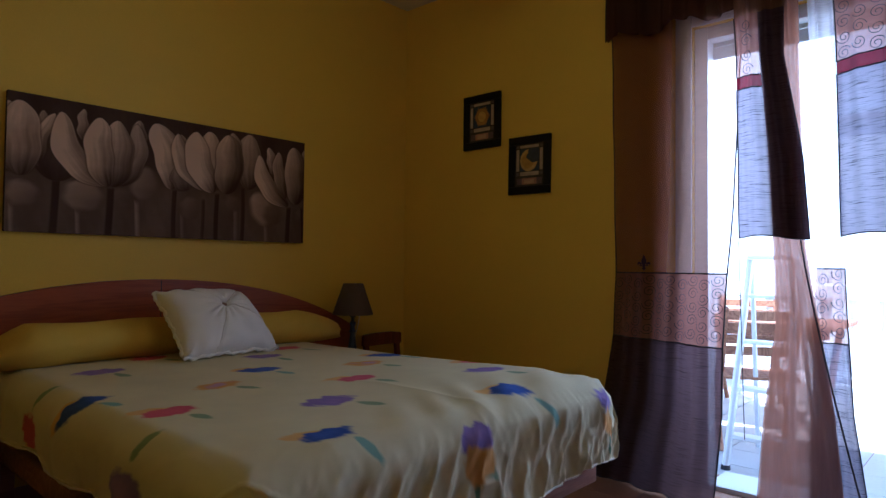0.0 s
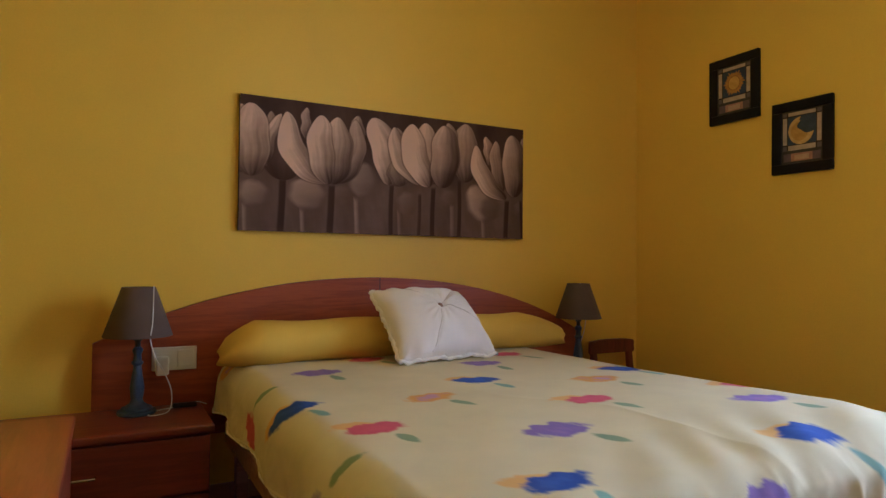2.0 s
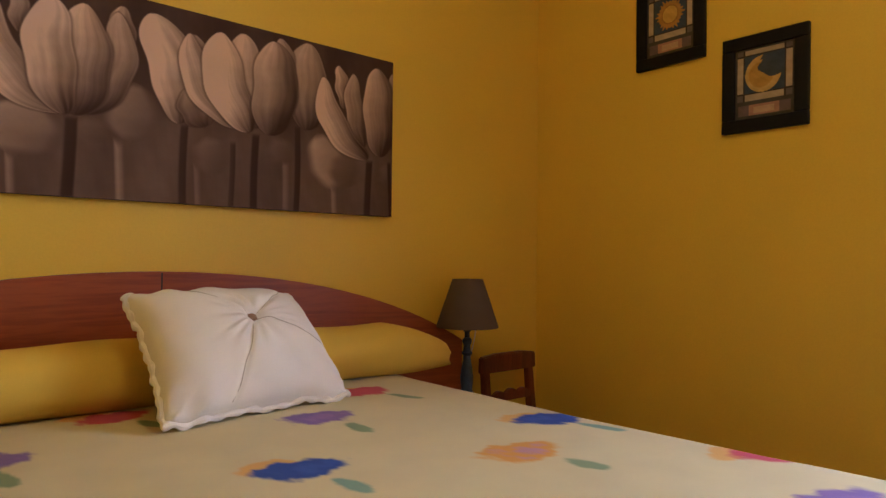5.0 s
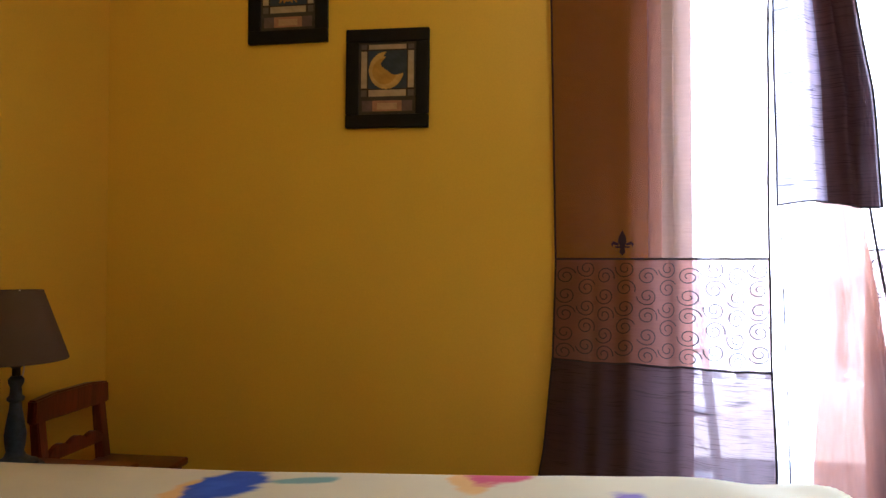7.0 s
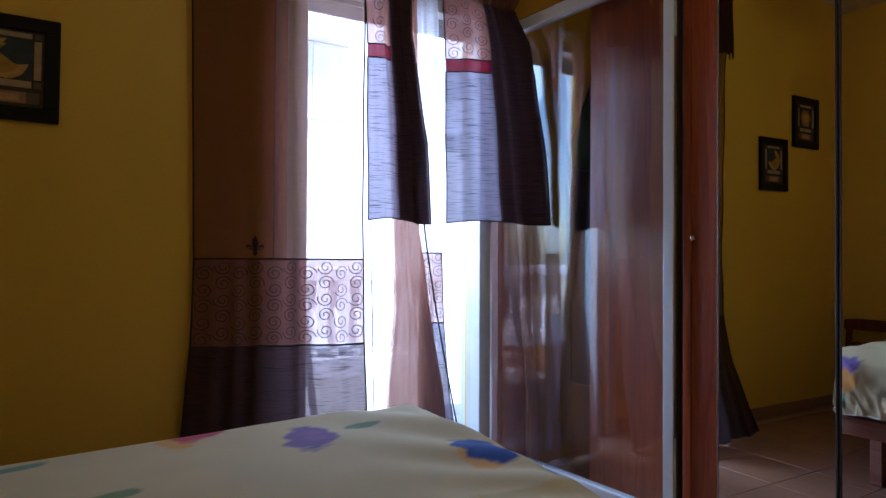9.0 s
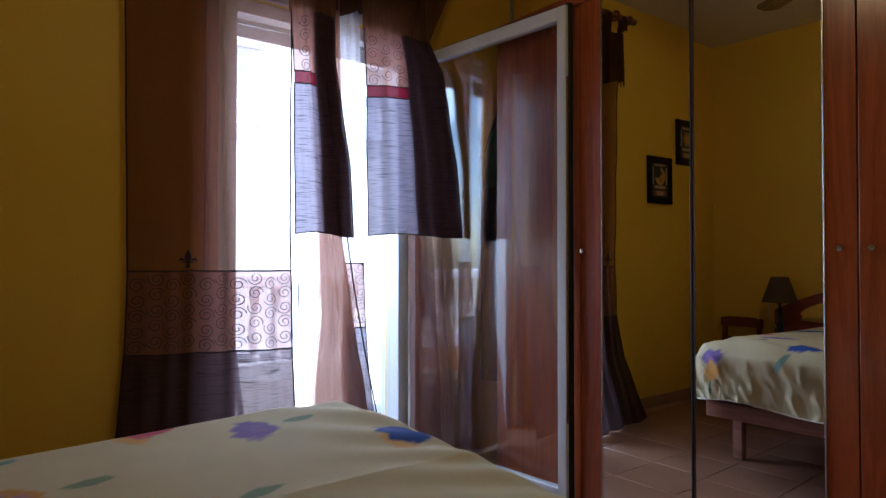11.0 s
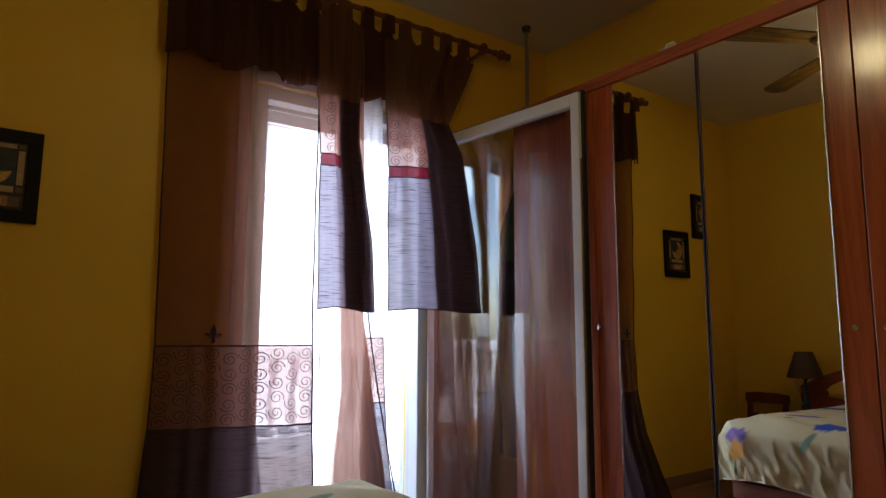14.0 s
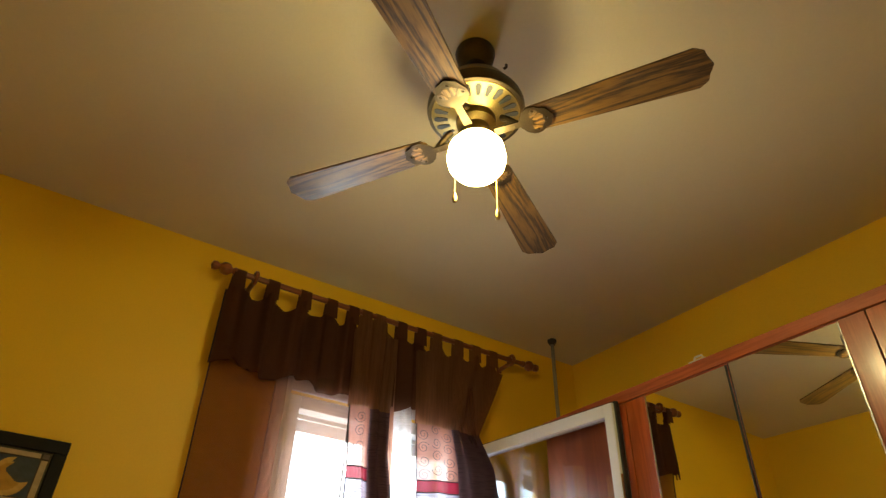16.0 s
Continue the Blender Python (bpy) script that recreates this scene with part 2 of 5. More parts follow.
M_TILE = mat("terracotta_floor_tile", (0.34, 0.175, 0.11), 0.25, vary=0.14, scale=3.2, fine=60, bump=0.03)
M_GROUT = mat("grey_grout", (0.31, 0.165, 0.105), 0.8, vary=0.12)
M_SKIRT = mat("terracotta_skirting", (0.36, 0.19, 0.11), 0.35, vary=0.12, scale=4)
M_PLASTER = mat("white_exterior_plaster", (0.80, 0.83, 0.87), 0.85, vary=0.04, scale=2, fine=60, bump=0.2)
M_TERRACE = mat("pale_terrace_tile", (0.42, 0.41, 0.40), 0.55, vary=0.07, scale=3, fine=50)
M_TEAK = wood("weathered_teak", (0.22, 0.09, 0.045), (0.36, 0.17, 0.09), 0.6, axis=0)
M_ALU = mat("white_ladder_aluminium", (0.75, 0.76, 0.78), 0.35, 0.2, vary=0.04)
M_FAR = mat("pale_blue_grey_joinery", (0.66, 0.71, 0.80), 0.6, vary=0.04)
M_SHUTTER = mat("grey_shutter_slat", (0.60, 0.60, 0.62), 0.45, vary=0.04)
C_BROWN = sheer("brown_voile", (0.225, 0.084, 0.054), 0.31, 0.05)
C_DARK = sheer("dark_chocolate_cloth", (0.105, 0.045, 0.030), 0.05, 0.5, 0.45)
C_BAND = sheer("rose_organza", (0.22, 0.095, 0.076), 0.22, 0.12)
C_PLUM = sheer("dark_plum_slub", (0.062, 0.035, 0.038), 0.095, 0.16, 0.70, (16, 24, 280), thread=0.6)
C_FOLD = sheer("plum_fold", (0.080, 0.046, 0.052), 0.05, 0.8, 0.45, thread=0.5)
C_GREY = sheer("lilac_grey_slub", (0.118, 0.096, 0.124), 0.085, 0.35, 0.6, (14, 20, 160), thread=0.8)
C_CRINKLE = sheer("brown_crinkle", (0.20, 0.095, 0.055), 0.17, 0.5, 0.5, (60, 60, 3))
C_RED = sheer("red_ribbon", (0.13, 0.008, 0.018), 0.03, 0.3, 0.45)
C_HEM = mat("dark_hem", (0.022, 0.012, 0.016), 0.8, vary=0.2, bump=0)
C_SWIRL = mat("embroidery_thread", (0.03, 0.011, 0.010), 0.7, vary=0.2, bump=0)
C_THIN = sheer("single_thin_voile", (0.34, 0.20, 0.16), 0.66, 0.06)
C_STRAND = sheer("rosy_brown_voile", (0.30, 0.145, 0.10), 0.26, 0.12, 0.6, (50, 50, 4))
C_HAZE = sheer("thin_brown_voile", (0.22, 0.115, 0.095), 0.62, 0.15, 0.45, (60, 60, 2))
C_VOILE = sheer("white_voile", (0.62, 0.58, 0.60), 0.42, 0.12)


# ---- mesh helpers ----
def bm_box(bm, lo, hi, bevel=0.0, seg=2):
    lo, hi = Vector(lo), Vector(hi)
    made = bmesh.ops.create_cube(bm, size=1.0, matrix=Matrix.Translation((lo + hi) / 2) @ Matrix.Diagonal((*[abs(c) for c in hi - lo], 1)))
    if bevel:
        bmesh.ops.bevel(bm, geom=list({e for v in made["verts"] for e in v.link_edges}), offset=bevel, segments=seg, affect="EDGES", profile=0.5)


def box(lo, hi, bevel=0.0, seg=2):
    bm = bmesh.new()
    bm_box(bm, lo, hi, bevel, seg)
    return bm


def bm_lathe(bm, profile, at=(0, 0, 0), n=28, squash=1.0):
    """Turns a profile of (radius, height) round a vertical axis."""
    rings = []
    for r, z in profile:
        rings.append([bm.verts.new((at[0] + r * math.cos(2 * math.pi * k / n), at[1] + squash * r * math.sin(2 * math.pi * k / n), at[2] + z)) for k in range(n)])
    for a, b in zip(rings, rings[1:]):
        for k in range(n):
            bm.faces.new((a[k], a[(k + 1) % n], b[(k + 1) % n], b[k]))
    for ring, flip in ((rings[0], True), (rings[-1], False)):
        if (Vector(ring[0].co) - Vector(ring[n // 2].co)).length > 1e-4:
            bm.faces.new(ring[::-1] if flip else ring)


def lathe(profile, at=(0, 0, 0), n=28):
    bm = bmesh.new()
    bm_lathe(bm, profile, at, n)
    return bm


def bm_tube(bm, pts, r, n=8):
    """A round bar along points; r is one radius or one for each point."""
    pts = [Vector(p) for p in pts]
    rs = r if isinstance(r, (list, tuple)) else [r] * len(pts)
    rings, side = [], None
    for i, p in enumerate(pts):
        d = (pts[min(i + 1, len(pts) - 1)] - pts[max(i - 1, 0)]).normalized()
        if side is None:
            side = d.orthogonal().normalized()
        side = (side - d * side.dot(d)).normalized()
        up = d.cross(side)
        rings.append([bm.verts.new(p + rs[i] * (math.cos(2 * math.pi * k / n) * side + math.sin(2 * math.pi * k / n) * up)) for k in range(n)])
    for a, b in zip(rings, rings[1:]):
        for k in range(n):
            bm.faces.new((a[k], a[(k + 1) % n], b[(k + 1) % n], b[k]))
    bm.faces.new(rings[0][::-1])
    bm.faces.new(rings[-1])


def tube(pts, r, n=8):
    bm = bmesh.new()
    bm_tube(bm, pts, r, n)
    return bm


def bm_prism(bm, outline, axis, lo, hi):
    """An outline in the plane across an axis, given thickness along it."""
    def put(p, d):
        return {"x": (d, p[0], p[1]), "y": (p[0], d, p[1]), "z": (p[0], p[1], d)}[axis]
    a, b = [bm.verts.new(put(p, lo)) for p in outline], [bm.verts.new(put(p, hi)) for p in outline]
    bm.faces.new(a)
    bm.faces.new(b[::-1])
    for k in range(len(a)):
        j = (k + 1) % len(a)
        bm.faces.new((a[j], a[k], b[k], b[j]))
    bmesh.ops.recalc_face_normals(bm, faces=bm.faces[:])


def prism(outline, axis, lo, hi, bevel=0.0):
    bm = bmesh.new()
    bm_prism(bm, outline, axis, lo, hi)
    if bevel:
        bmesh.ops.bevel(bm, geom=bm.edges[:], offset=bevel, segments=2, affect="EDGES")
    return bm


def link(name, bm, material, smooth=False):
    me = bpy.data.meshes.new(name)
    bm.normal_update()
    bm.to_mesh(me)
    bm.free()
    me.materials.append(material)
    if smooth:
        me.polygons.foreach_set("use_smooth", [True] * len(me.polygons))
        me.set_sharp_from_angle(angle=radians(40))
    return new(name, me)


def part(name, bm, material, parent, label="", smooth=False):
    """One mesh under a thing or under a part; its points are given in the world."""
    ob = link(name, bm, material, smooth)
    ob.parent = parent
    if parent.type == "EMPTY":
        ob.matrix_parent_inverse = Matrix.Translation(-parent.location)
    return tagged(ob, label) if label else ob


def thing(name, at, label, category, group="", kind=""):
    ob = new(name)
    ob.empty_display_size = 0.1
    ob.location = at
    return tagged(ob, label, category, group, kind)


def single(name, bm, material, label, category, group="", kind="", smooth=False):
    return tagged(link(name, bm, material, smooth), label, category, group, kind)


def grid_mesh(name, P, material, colours=None, closed=False):
    """A mesh from an array of points rows x columns x 3, with a colour for each point."""
    r, c = P.shape[:2]
    idx = np.arange(r * c).reshape(r, c)
    quads = np.stack([idx[:-1, :-1], idx[:-1, 1:], idx[1:, 1:], idx[1:, :-1]], -1).reshape(-1, 4)
    me = bpy.data.meshes.new(name)
    me.from_pydata(P.reshape(-1, 3).tolist(), [], quads.tolist())
    me.materials.append(material)
    me.polygons.foreach_set("use_smooth", [True] * len(me.polygons))
    if colours is not None:
        layer = me.color_attributes.new("print", "FLOAT_COLOR", "POINT")
        layer.data.foreach_set("color", np.concatenate([colours.reshape(-1, 3), np.ones((r * c, 1))], 1).ravel())
    return new(name, me)


def adopt(ob, parent, label=""):
    ob.parent = parent
    if parent.type == "EMPTY":
        ob.matrix_parent_inverse = Matrix.Translation(-parent.location)
    return tagged(ob, label) if label else ob


def smooth_noise(x, y, seed=0, n=5):
    """A smooth wavy field, for cloth and painted edges."""
    rs = np.random.RandomState(seed)
    out = np.zeros(np.broadcast(x, y).shape)
    for k in range(n):
        a, f, ph = rs.uniform(0, 6.28), 1.0 * 1.9 ** k, rs.uniform(0, 6.28)
        out += np.sin(f * (x * np.cos(a) + y * np.sin(a)) + ph + 0.8 * np.sin(0.7 * f * (x * np.sin(a) - y * np.cos(a)))) / 1.5 ** k
    return out / 2.2


# ---- the large structure ----
T = 0.25
single("wall_north", box((XW - T, YN, 0), (XE + T, YN + T, ZC)), M_WALL, "ochre yellow painted bedroom wall behind the bed", "wall", kind="structure")
single("wall_west", box((XW - T, YS - T, 0), (XW, YN, ZC)), M_WALL, "ochre yellow painted bedroom wall", "wall", kind="structure")
single("wall_south", box((XW, YS - T, 0), (XE + T, YS, ZC)), M_WALL, "ochre yellow painted wall behind the wardrobe", "wall", kind="structure")
bm = bmesh.new()
for a, b, c, d in ((DOOR_Y1, YN, 0, ZC), (YS, DOOR_Y0, 0, ZC), (DOOR_Y0, DOOR_Y1, DOOR_H, ZC)):
    bm_box(bm, (XE, a, c), (XE + T, b, d))
single("wall_east", bm, M_WALL, "ochre yellow painted wall with the terrace doorway", "wall", kind="structure")
single("ceiling", box((XW - T, YS - T, ZC), (XE + T, YN + T, ZC + 0.2)), M_CEIL, "white painted flat ceiling, warm bounce light put into its colour", "ceiling", kind="structure")
floor = single("floor", box((XW - T, YS - T, -0.2), (XE + T, YN + T, -0.003)), M_GROUT, "floor of large terracotta tiles with grey joints", "floor", kind="structure")


def tile_floor(parent, x0, x1, y0, y1, size, gap, z, material):
    """Square tiles on one shared mesh."""
    bmt = box((-size / 2 + gap / 2, -size / 2 + gap / 2, -0.006), (size / 2 - gap / 2, size / 2 - gap / 2, 0), 0.0015, 1)
    me = bpy.data.meshes.new("tile")
    bmt.to_mesh(me)
    bmt.free()
    me.materials.append(material)
    x = x0 + size / 2
    while x < x1:
        y = y0 + size / 2
        while y < y1:
            o = new("tile", me)
            o.location = (x, y, z)
            o.parent = parent
            y += size
        x += size


single("baseboard", box((-0.012, DOOR_Y1 + 0.01, 0), (0, YN, 0.075), 0.003), M_SKIRT, "low terracotta skirting along the wall", "skirting", kind="structure")
single("baseboard", box((XW, -0.012, 0), (-0.012, 0, 0.075), 0.003), M_SKIRT, "low terracotta skirting along the wall", "skirting", kind="structure")
single("baseboard", box((XW, YS, 0), (XW + 0.012, -0.012, 0.075), 0.003), M_SKIRT, "low terracotta skirting along the wall", "skirting", kind="structure")

# terrace doorway: frame, shutter, threshold and the leaf standing open
door_frame = thing("door_frame", (0.06, (DOOR_Y0 + DOOR_Y1) / 2, 0), "white aluminium terrace door frame in the wall", "door frame", kind="structure")
FW = 0.065
part("jamb", box((0.02, DOOR_Y1 - FW, 0), (0.10, DOOR_Y1 - 0.002, DOOR_H - 0.002), 0.004), M_WHITE, door_frame)
part("jamb", box((0.02, DOOR_Y0 + 0.002, 0), (0.10, DOOR_Y0 + FW, DOOR_H - 0.002), 0.004), M_WHITE, door_frame)
part("lintel", box((0.021, DOOR_Y0 + FW, DOOR_H - FW), (0.099, DOOR_Y1 - FW, DOOR_H - 0.002), 0.004), M_WHITE, door_frame)
part("sill", box((0.0, DOOR_Y0 + FW, -0.01), (0.26, DOOR_Y1 - FW, 0.02), 0.004), M_WHITE, door_frame)
part("architrave", box((-0.014, DOOR_Y1 + 0.001, 0), (-0.001, DOOR_Y1 + 0.080, DOOR_H + 0.08), 0.003), M_WHITE, door_frame)
part("architrave", box((-0.014, DOOR_Y0 + 0.002, DOOR_H + 0.001), (-0.001, DOOR_Y1, DOOR_H + 0.08), 0.003), M_WHITE, door_frame)
shutter = thing("roller_shutter", (0.15, (DOOR_Y0 + DOOR_Y1) / 2, 2.05), "grey roller shutter, rolled up above the doorway", "roller shutter")
part("guide", box((0.12, DOOR_Y1 - 0.05, 0.02), (0.16, DOOR_Y1 - 0.01, DOOR_H - 0.01), 0.003), M_SHUTTER, shutter)
part("guide", box((0.12, DOOR_Y0 + 0.01, 0.02), (0.16, DOOR_Y0 + 0.05, DOOR_H - 0.01), 0.003), M_SHUTTER, shutter)
for k in range(2):
    part("slat", box((0.132, DOOR_Y0 + 0.05, 2.075 + 0.062 * k), (0.146, DOOR_Y1 - 0.05, 2.135 + 0.062 * k), 0.003), M_SHUTTER, shutter)

# terrace door leaf, swung back beside the wardrobe
LEAF_W, LEAF_H, LEAF_T = 0.993, 2.093, 0.045
leaf = thing("door_1", (-0.01, -2.945, 0.0), "white aluminium glazed terrace door leaf standing wide open", "door", kind="structure")


def leaf_at(s, d, z):
    """Along the leaf from its hinge, through its thickness (behind is positive), height."""
    a = radians(6.2)
    return Vector((-0.01 - s * math.cos(a) + d * math.sin(a) * -1, -2.945 - s * math.sin(a) - d * math.cos(a), z))


def leaf_box(s0, s1, d0, d1, z0, z1, bevel=0.003):
    bm = box((s0, d0, z0), (s1, d1, z1), bevel)
    for v in bm.verts:
        v.co = leaf_at(*v.co)
    bmesh.ops.recalc_face_normals(bm, faces=bm.faces[:])
    return bm


SW = 0.055
part("stile", leaf_box(LEAF_W - SW, LEAF_W - 0.012, 0, LEAF_T, 0.03, LEAF_H), M_WHITE, leaf)
part("stile", leaf_box(0.0, SW, 0, LEAF_T, 0.03, LEAF_H), M_WHITE, leaf)
part("top_rail", leaf_box(SW, LEAF_W - SW, 0.0005, LEAF_T - 0.0005, LEAF_H - SW, LEAF_H - 0.0005), M_WHITE, leaf)
part("bottom_rail", leaf_box(SW, LEAF_W - SW, 0.0005, LEAF_T - 0.0005, 0.0305, 0.13), M_WHITE, leaf)
part("seal", leaf_box(LEAF_W - 0.012, LEAF_W - 0.004, 0.012, 0.034, 0.03, LEAF_H, 0.002), M_RUBBER, leaf, "black rubber door seal")
part("seal", leaf_box(0.0, LEAF_W - 0.004, 0.012, 0.034, LEAF_H, LEAF_H + 0.008, 0.002), M_RUBBER, leaf, "black rubber door seal")
part("lock_strip", leaf_box(LEAF_W - 0.0125, LEAF_W - 0.009, 0.002, 0.010, 0.4, 1.8, 0.0005), M_CHROME, leaf)
pane = part("pane", leaf_box(SW, LEAF_W - SW, 0.018, 0.024, 0.13, LEAF_H - SW, 0), M_PANE, leaf, "clear glass pane")
pane.visible_shadow = False
handle = part("handle", leaf_box(LEAF_W - 0.042, LEAF_W - 0.018, LEAF_T, LEAF_T + 0.008, 0.97, 1.13), M_WHITE, leaf, "white door handle plate")
hb_ = bmesh.new()
bm_tube(hb_, [leaf_at(LEAF_W - 0.03, LEAF_T + 0.006, 1.07), leaf_at(LEAF_W - 0.03, LEAF_T + 0.02, 1.07)], 0.008)
part("lever", hb_, M_WHITE, handle)

# ---- wardrobe ----
WX0, WX1, WTOP = -2.52, -0.505, 2.15
wardrobe = thing("wardrobe", ((WX0 + WX1) / 2, -3.4, 0), "mahogany veneer wardrobe with two mirrored doors and plain doors", "wardrobe")
WY = MIRROR_Y - 0.004
part("side_panel", box((WX1 - 0.02, WY - 0.60, 0), (WX1, WY - 0.022, WTOP - 0.05), 0.001), M_WARD, wardrobe)
part("side_panel", box((WX0, WY - 0.60, 0), (WX0 + 0.02, WY - 0.022, WTOP - 0.05), 0.001), M_WARD, wardrobe)
part("back_panel", box((WX0 + 0.02, WY - 0.60, 0), (WX1 - 0.02, WY - 0.59, WTOP - 0.05)), M_WARD, wardrobe)
part("cornice", box((WX0 - 0.005, WY - 0.605, WTOP - 0.05), (WX1 + 0.005, WY + 0.004, WTOP), 0.004), M_WARDH, wardrobe)
part("plinth", box((WX0 + 0.02, WY - 0.05, 0), (WX1 - 0.02, WY - 0.03, 0.07)), M_WARDH, wardrobe)
SEAMS = [-0.507, -1.012, -1.509, -2.006, -2.518]
knob_prof = [(0.004, 0.0), (0.004, 0.012), (0.010, 0.014), (0.011, 0.020), (0.009, 0.024), (0.0, 0.025)]


def knob(x, z, parent):
    bm = lathe(knob_prof, (0, 0, 0), 16)
    for v in bm.verts:
        v.co = Vector((x + v.co.x, WY + v.co.z, z + v.co.y))
    bmesh.ops.recalc_face_normals(bm, faces=bm.faces[:])
    part("knob", bm, M_CHROME, parent, "small satin metal knob", True)


for k, (a, b) in enumerate(zip(SEAMS, SEAMS[1:])):
    d = part("door", box((b + 0.002, WY - 0.02, 0.08), (a - 0.002, WY, WTOP - 0.054), 0.0015), M_WARD, wardrobe)
    if k == 1:
        mi = part("mirror", box((b + 0.010, WY, 0.084), (a - 0.112, WY + 0.004, WTOP - 0.060), 0.0012, 1), M_MIRROR, d, "tall frameless mirror")
        part("edge_strip", box((b + 0.003, WY, 0.084), (b + 0.0095, WY + 0.007, WTOP - 0.060), 0.001), M_RUBBER, d, "dark metal edge strip")
        part("edge_strip", box((a - 0.1115, WY, 0.084), (a - 0.105, WY + 0.005, WTOP - 0.060), 0.001), M_CHROME, d)
        knob(a - 0.022, 1.093, d)
    elif k == 2:
        bm = box((b + 0.088, WY, 0.084), (a - 0.010, WY + 0.004, WTOP - 0.060), 0.0012, 1)
        for v in bm.verts:
            v.co.y += (v.co.x - b - 0.088) * math.tan(radians(1.2))
        part("mirror", bm, M_MIRROR, d, "tall frameless mirror, not quite in line")
        part("edge_strip", box((a - 0.0095, WY, 0.084), (a - 0.003, WY + 0.007, WTOP - 0.060), 0.001), M_RUBBER, d, "dark metal edge strip")
        part("edge_strip", box((b + 0.083, WY, 0.084), (b + 0.0875, WY + 0.005, WTOP - 0.060), 0.001), M_CHROME, d)
        knob(b + 0.040, 1.093, d)
    elif k == 3:
        knob(a - 0.040, 1.093, d)

# ---- bed ----
BX0, BX1, BY0, BY1, BZ = -2.40, -1.00, -2.0, -0.07, 0.615
BXC = (BX0 + BX1) / 2
bed = thing("bed", (BXC, -1.0, 0), "double bed with a curved cherry-stained headboard", "bed")
out = [(-2.905, 0.30), (-0.505, 0.30)] + [(-1.705 + 1.2 * math.cos(math.pi * (k / 40)), 0.955 - 0.158 * (0.03 + 1.2 * math.cos(math.pi * (k / 40))) ** 2 - 0.022 * (0.03 + 1.2 * math.cos(math.pi * (k / 40))) ** 4) for k in range(41)]
headboard = part("headboard", prism(out, "y", -0.042, -0.004, 0.003), M_BEDWOOD, bed, "arched cherry-stained headboard panel", True)
part("joint", box((-1.707, -0.0435, 0.50), (-1.703, -0.0425, 0.952)), M_RUBBER, headboard)
for x in (BX0 + 0.05, BX1 - 0.04):
    part("leg", box((x - 0.025, -0.15, 0), (x + 0.025, -0.10, 0.27), 0.004), M_RAILWOOD, bed)
    part("leg", box((x - 0.025, -1.79, 0), (x + 0.025, -1.74, 0.27), 0.004), M_RAILWOOD, bed)
part("foot_rail", box((BX0 - 0.005, BY0 - 0.03, 0.265), (BX1 + 0.005, BY0, 0.345), 0.004), M_RAILWOOD, bed, "pale reddish wooden rail")
part("side_rail", box((BX0 - 0.005, BY0, 0.265), (BX0 + 0.02, -0.045, 0.345), 0.004), M_RAILWOOD, bed)
part("side_rail", box((BX1 - 0.02, BY0, 0.265), (BX1 + 0.005, -0.045, 0.345), 0.004), M_RAILWOOD, bed)
part("slat_base", box((BX0 + 0.02, BY0, 0.29), (BX1 - 0.02, -0.045, 0.34)), M_RAILWOOD, bed)
single("mattress", box((BX0 + 0.02, BY0 + 0.02, 0.345), (BX1 - 0.02, -0.05, 0.575), 0.04, 4), M_MATTRESS, "thick pale mattress on the bed base", "mattress", smooth=True)

# bedspread: a cloth sheet laid over the mattress, with printed tulips
R_ = 0.09
NU, NV = 400, 380
wide, long_ = BX1 - BX0 + 0.07, BY1 - BY0 + 0.06
side_drop, foot_drop = 0.30, 0.27
uu = np.linspace(-wide / 2 - side_drop, wide / 2 + side_drop, NU)
vv = np.linspace(0, long_ + foot_drop, NV)
U, V = np.meshgrid(uu, vv)


def fold_over(s, edge):
    """From a length along the cloth to the way across and the drop past a rounded edge."""
    arc = R_ * math.pi / 2
    over = np.maximum(0, s - (edge - R_))
    ang = np.minimum(over, arc) / R_
    return np.minimum(s, edge - R_) + R_ * np.sin(ang), R_ * (1 - np.cos(ang)) + np.maximum(0, over - arc)


ax, dx = fold_over(np.abs(U), wide / 2)
ay, dy = fold_over(V, long_)
drop = (dx ** 3 + dy ** 3) ** (1 / 3)
drop = np.minimum(drop, np.where(U < 0, 0.262 - 0.062 * np.clip((long_ - 0.05 - V) / 0.3, 0, 1), 0.262) + 0.015 * np.sin(U * 9) + 0.01 * np.sin(V * 11 + 2))
px = BXC + np.sign(U) * (ax + 0.02 * np.clip(drop / 0.25, 0, 1))
py = BY1 - ay - 0.015 * np.clip(drop / 0.25, 0, 1) * (dy > 0)
# corners are rounded off
cu, cv = np.maximum(0, ax - wide / 2 + 0.16), np.maximum(0, ay - long_ + 0.16)
rr = np.sqrt(cu ** 2 + cv ** 2)
pull = np.where((cu > 0) & (cv > 0) & (rr > 0.16), 0.16 / np.maximum(rr, 1e-6), 1.0)
px = np.where(pull < 1, BXC + np.sign(U) * (wide / 2 - 0.16 + cu * pull + 0.012), px)
py = np.where(pull < 1, BY1 - (long_ - 0.16 + cv * pull + 0.012), py)
hang = np.clip(drop / 0.2, 0, 1)
gather_f = 0.003 * np.sin(U * 70 + V * 30 + 2.2 * np.sin(U * 7)) + 0.008 * smooth_noise(U * 26 + V * 22, V * 8 - U * 7, 5)
gather_s = 0.013 * np.sin(V * 15 + 1.5 * np.sin(V * 4)) + 0.006 * smooth_noise(U * 9, V * 14, 6)
py = py - hang * gather_f * (dy > 0.01)
px = px + np.sign(U) * hang * gather_s * (dx > 0.01)
dome = 0.014 * (1 - np.clip(np.abs(U) / (wide / 2), 0, 1) ** 2)
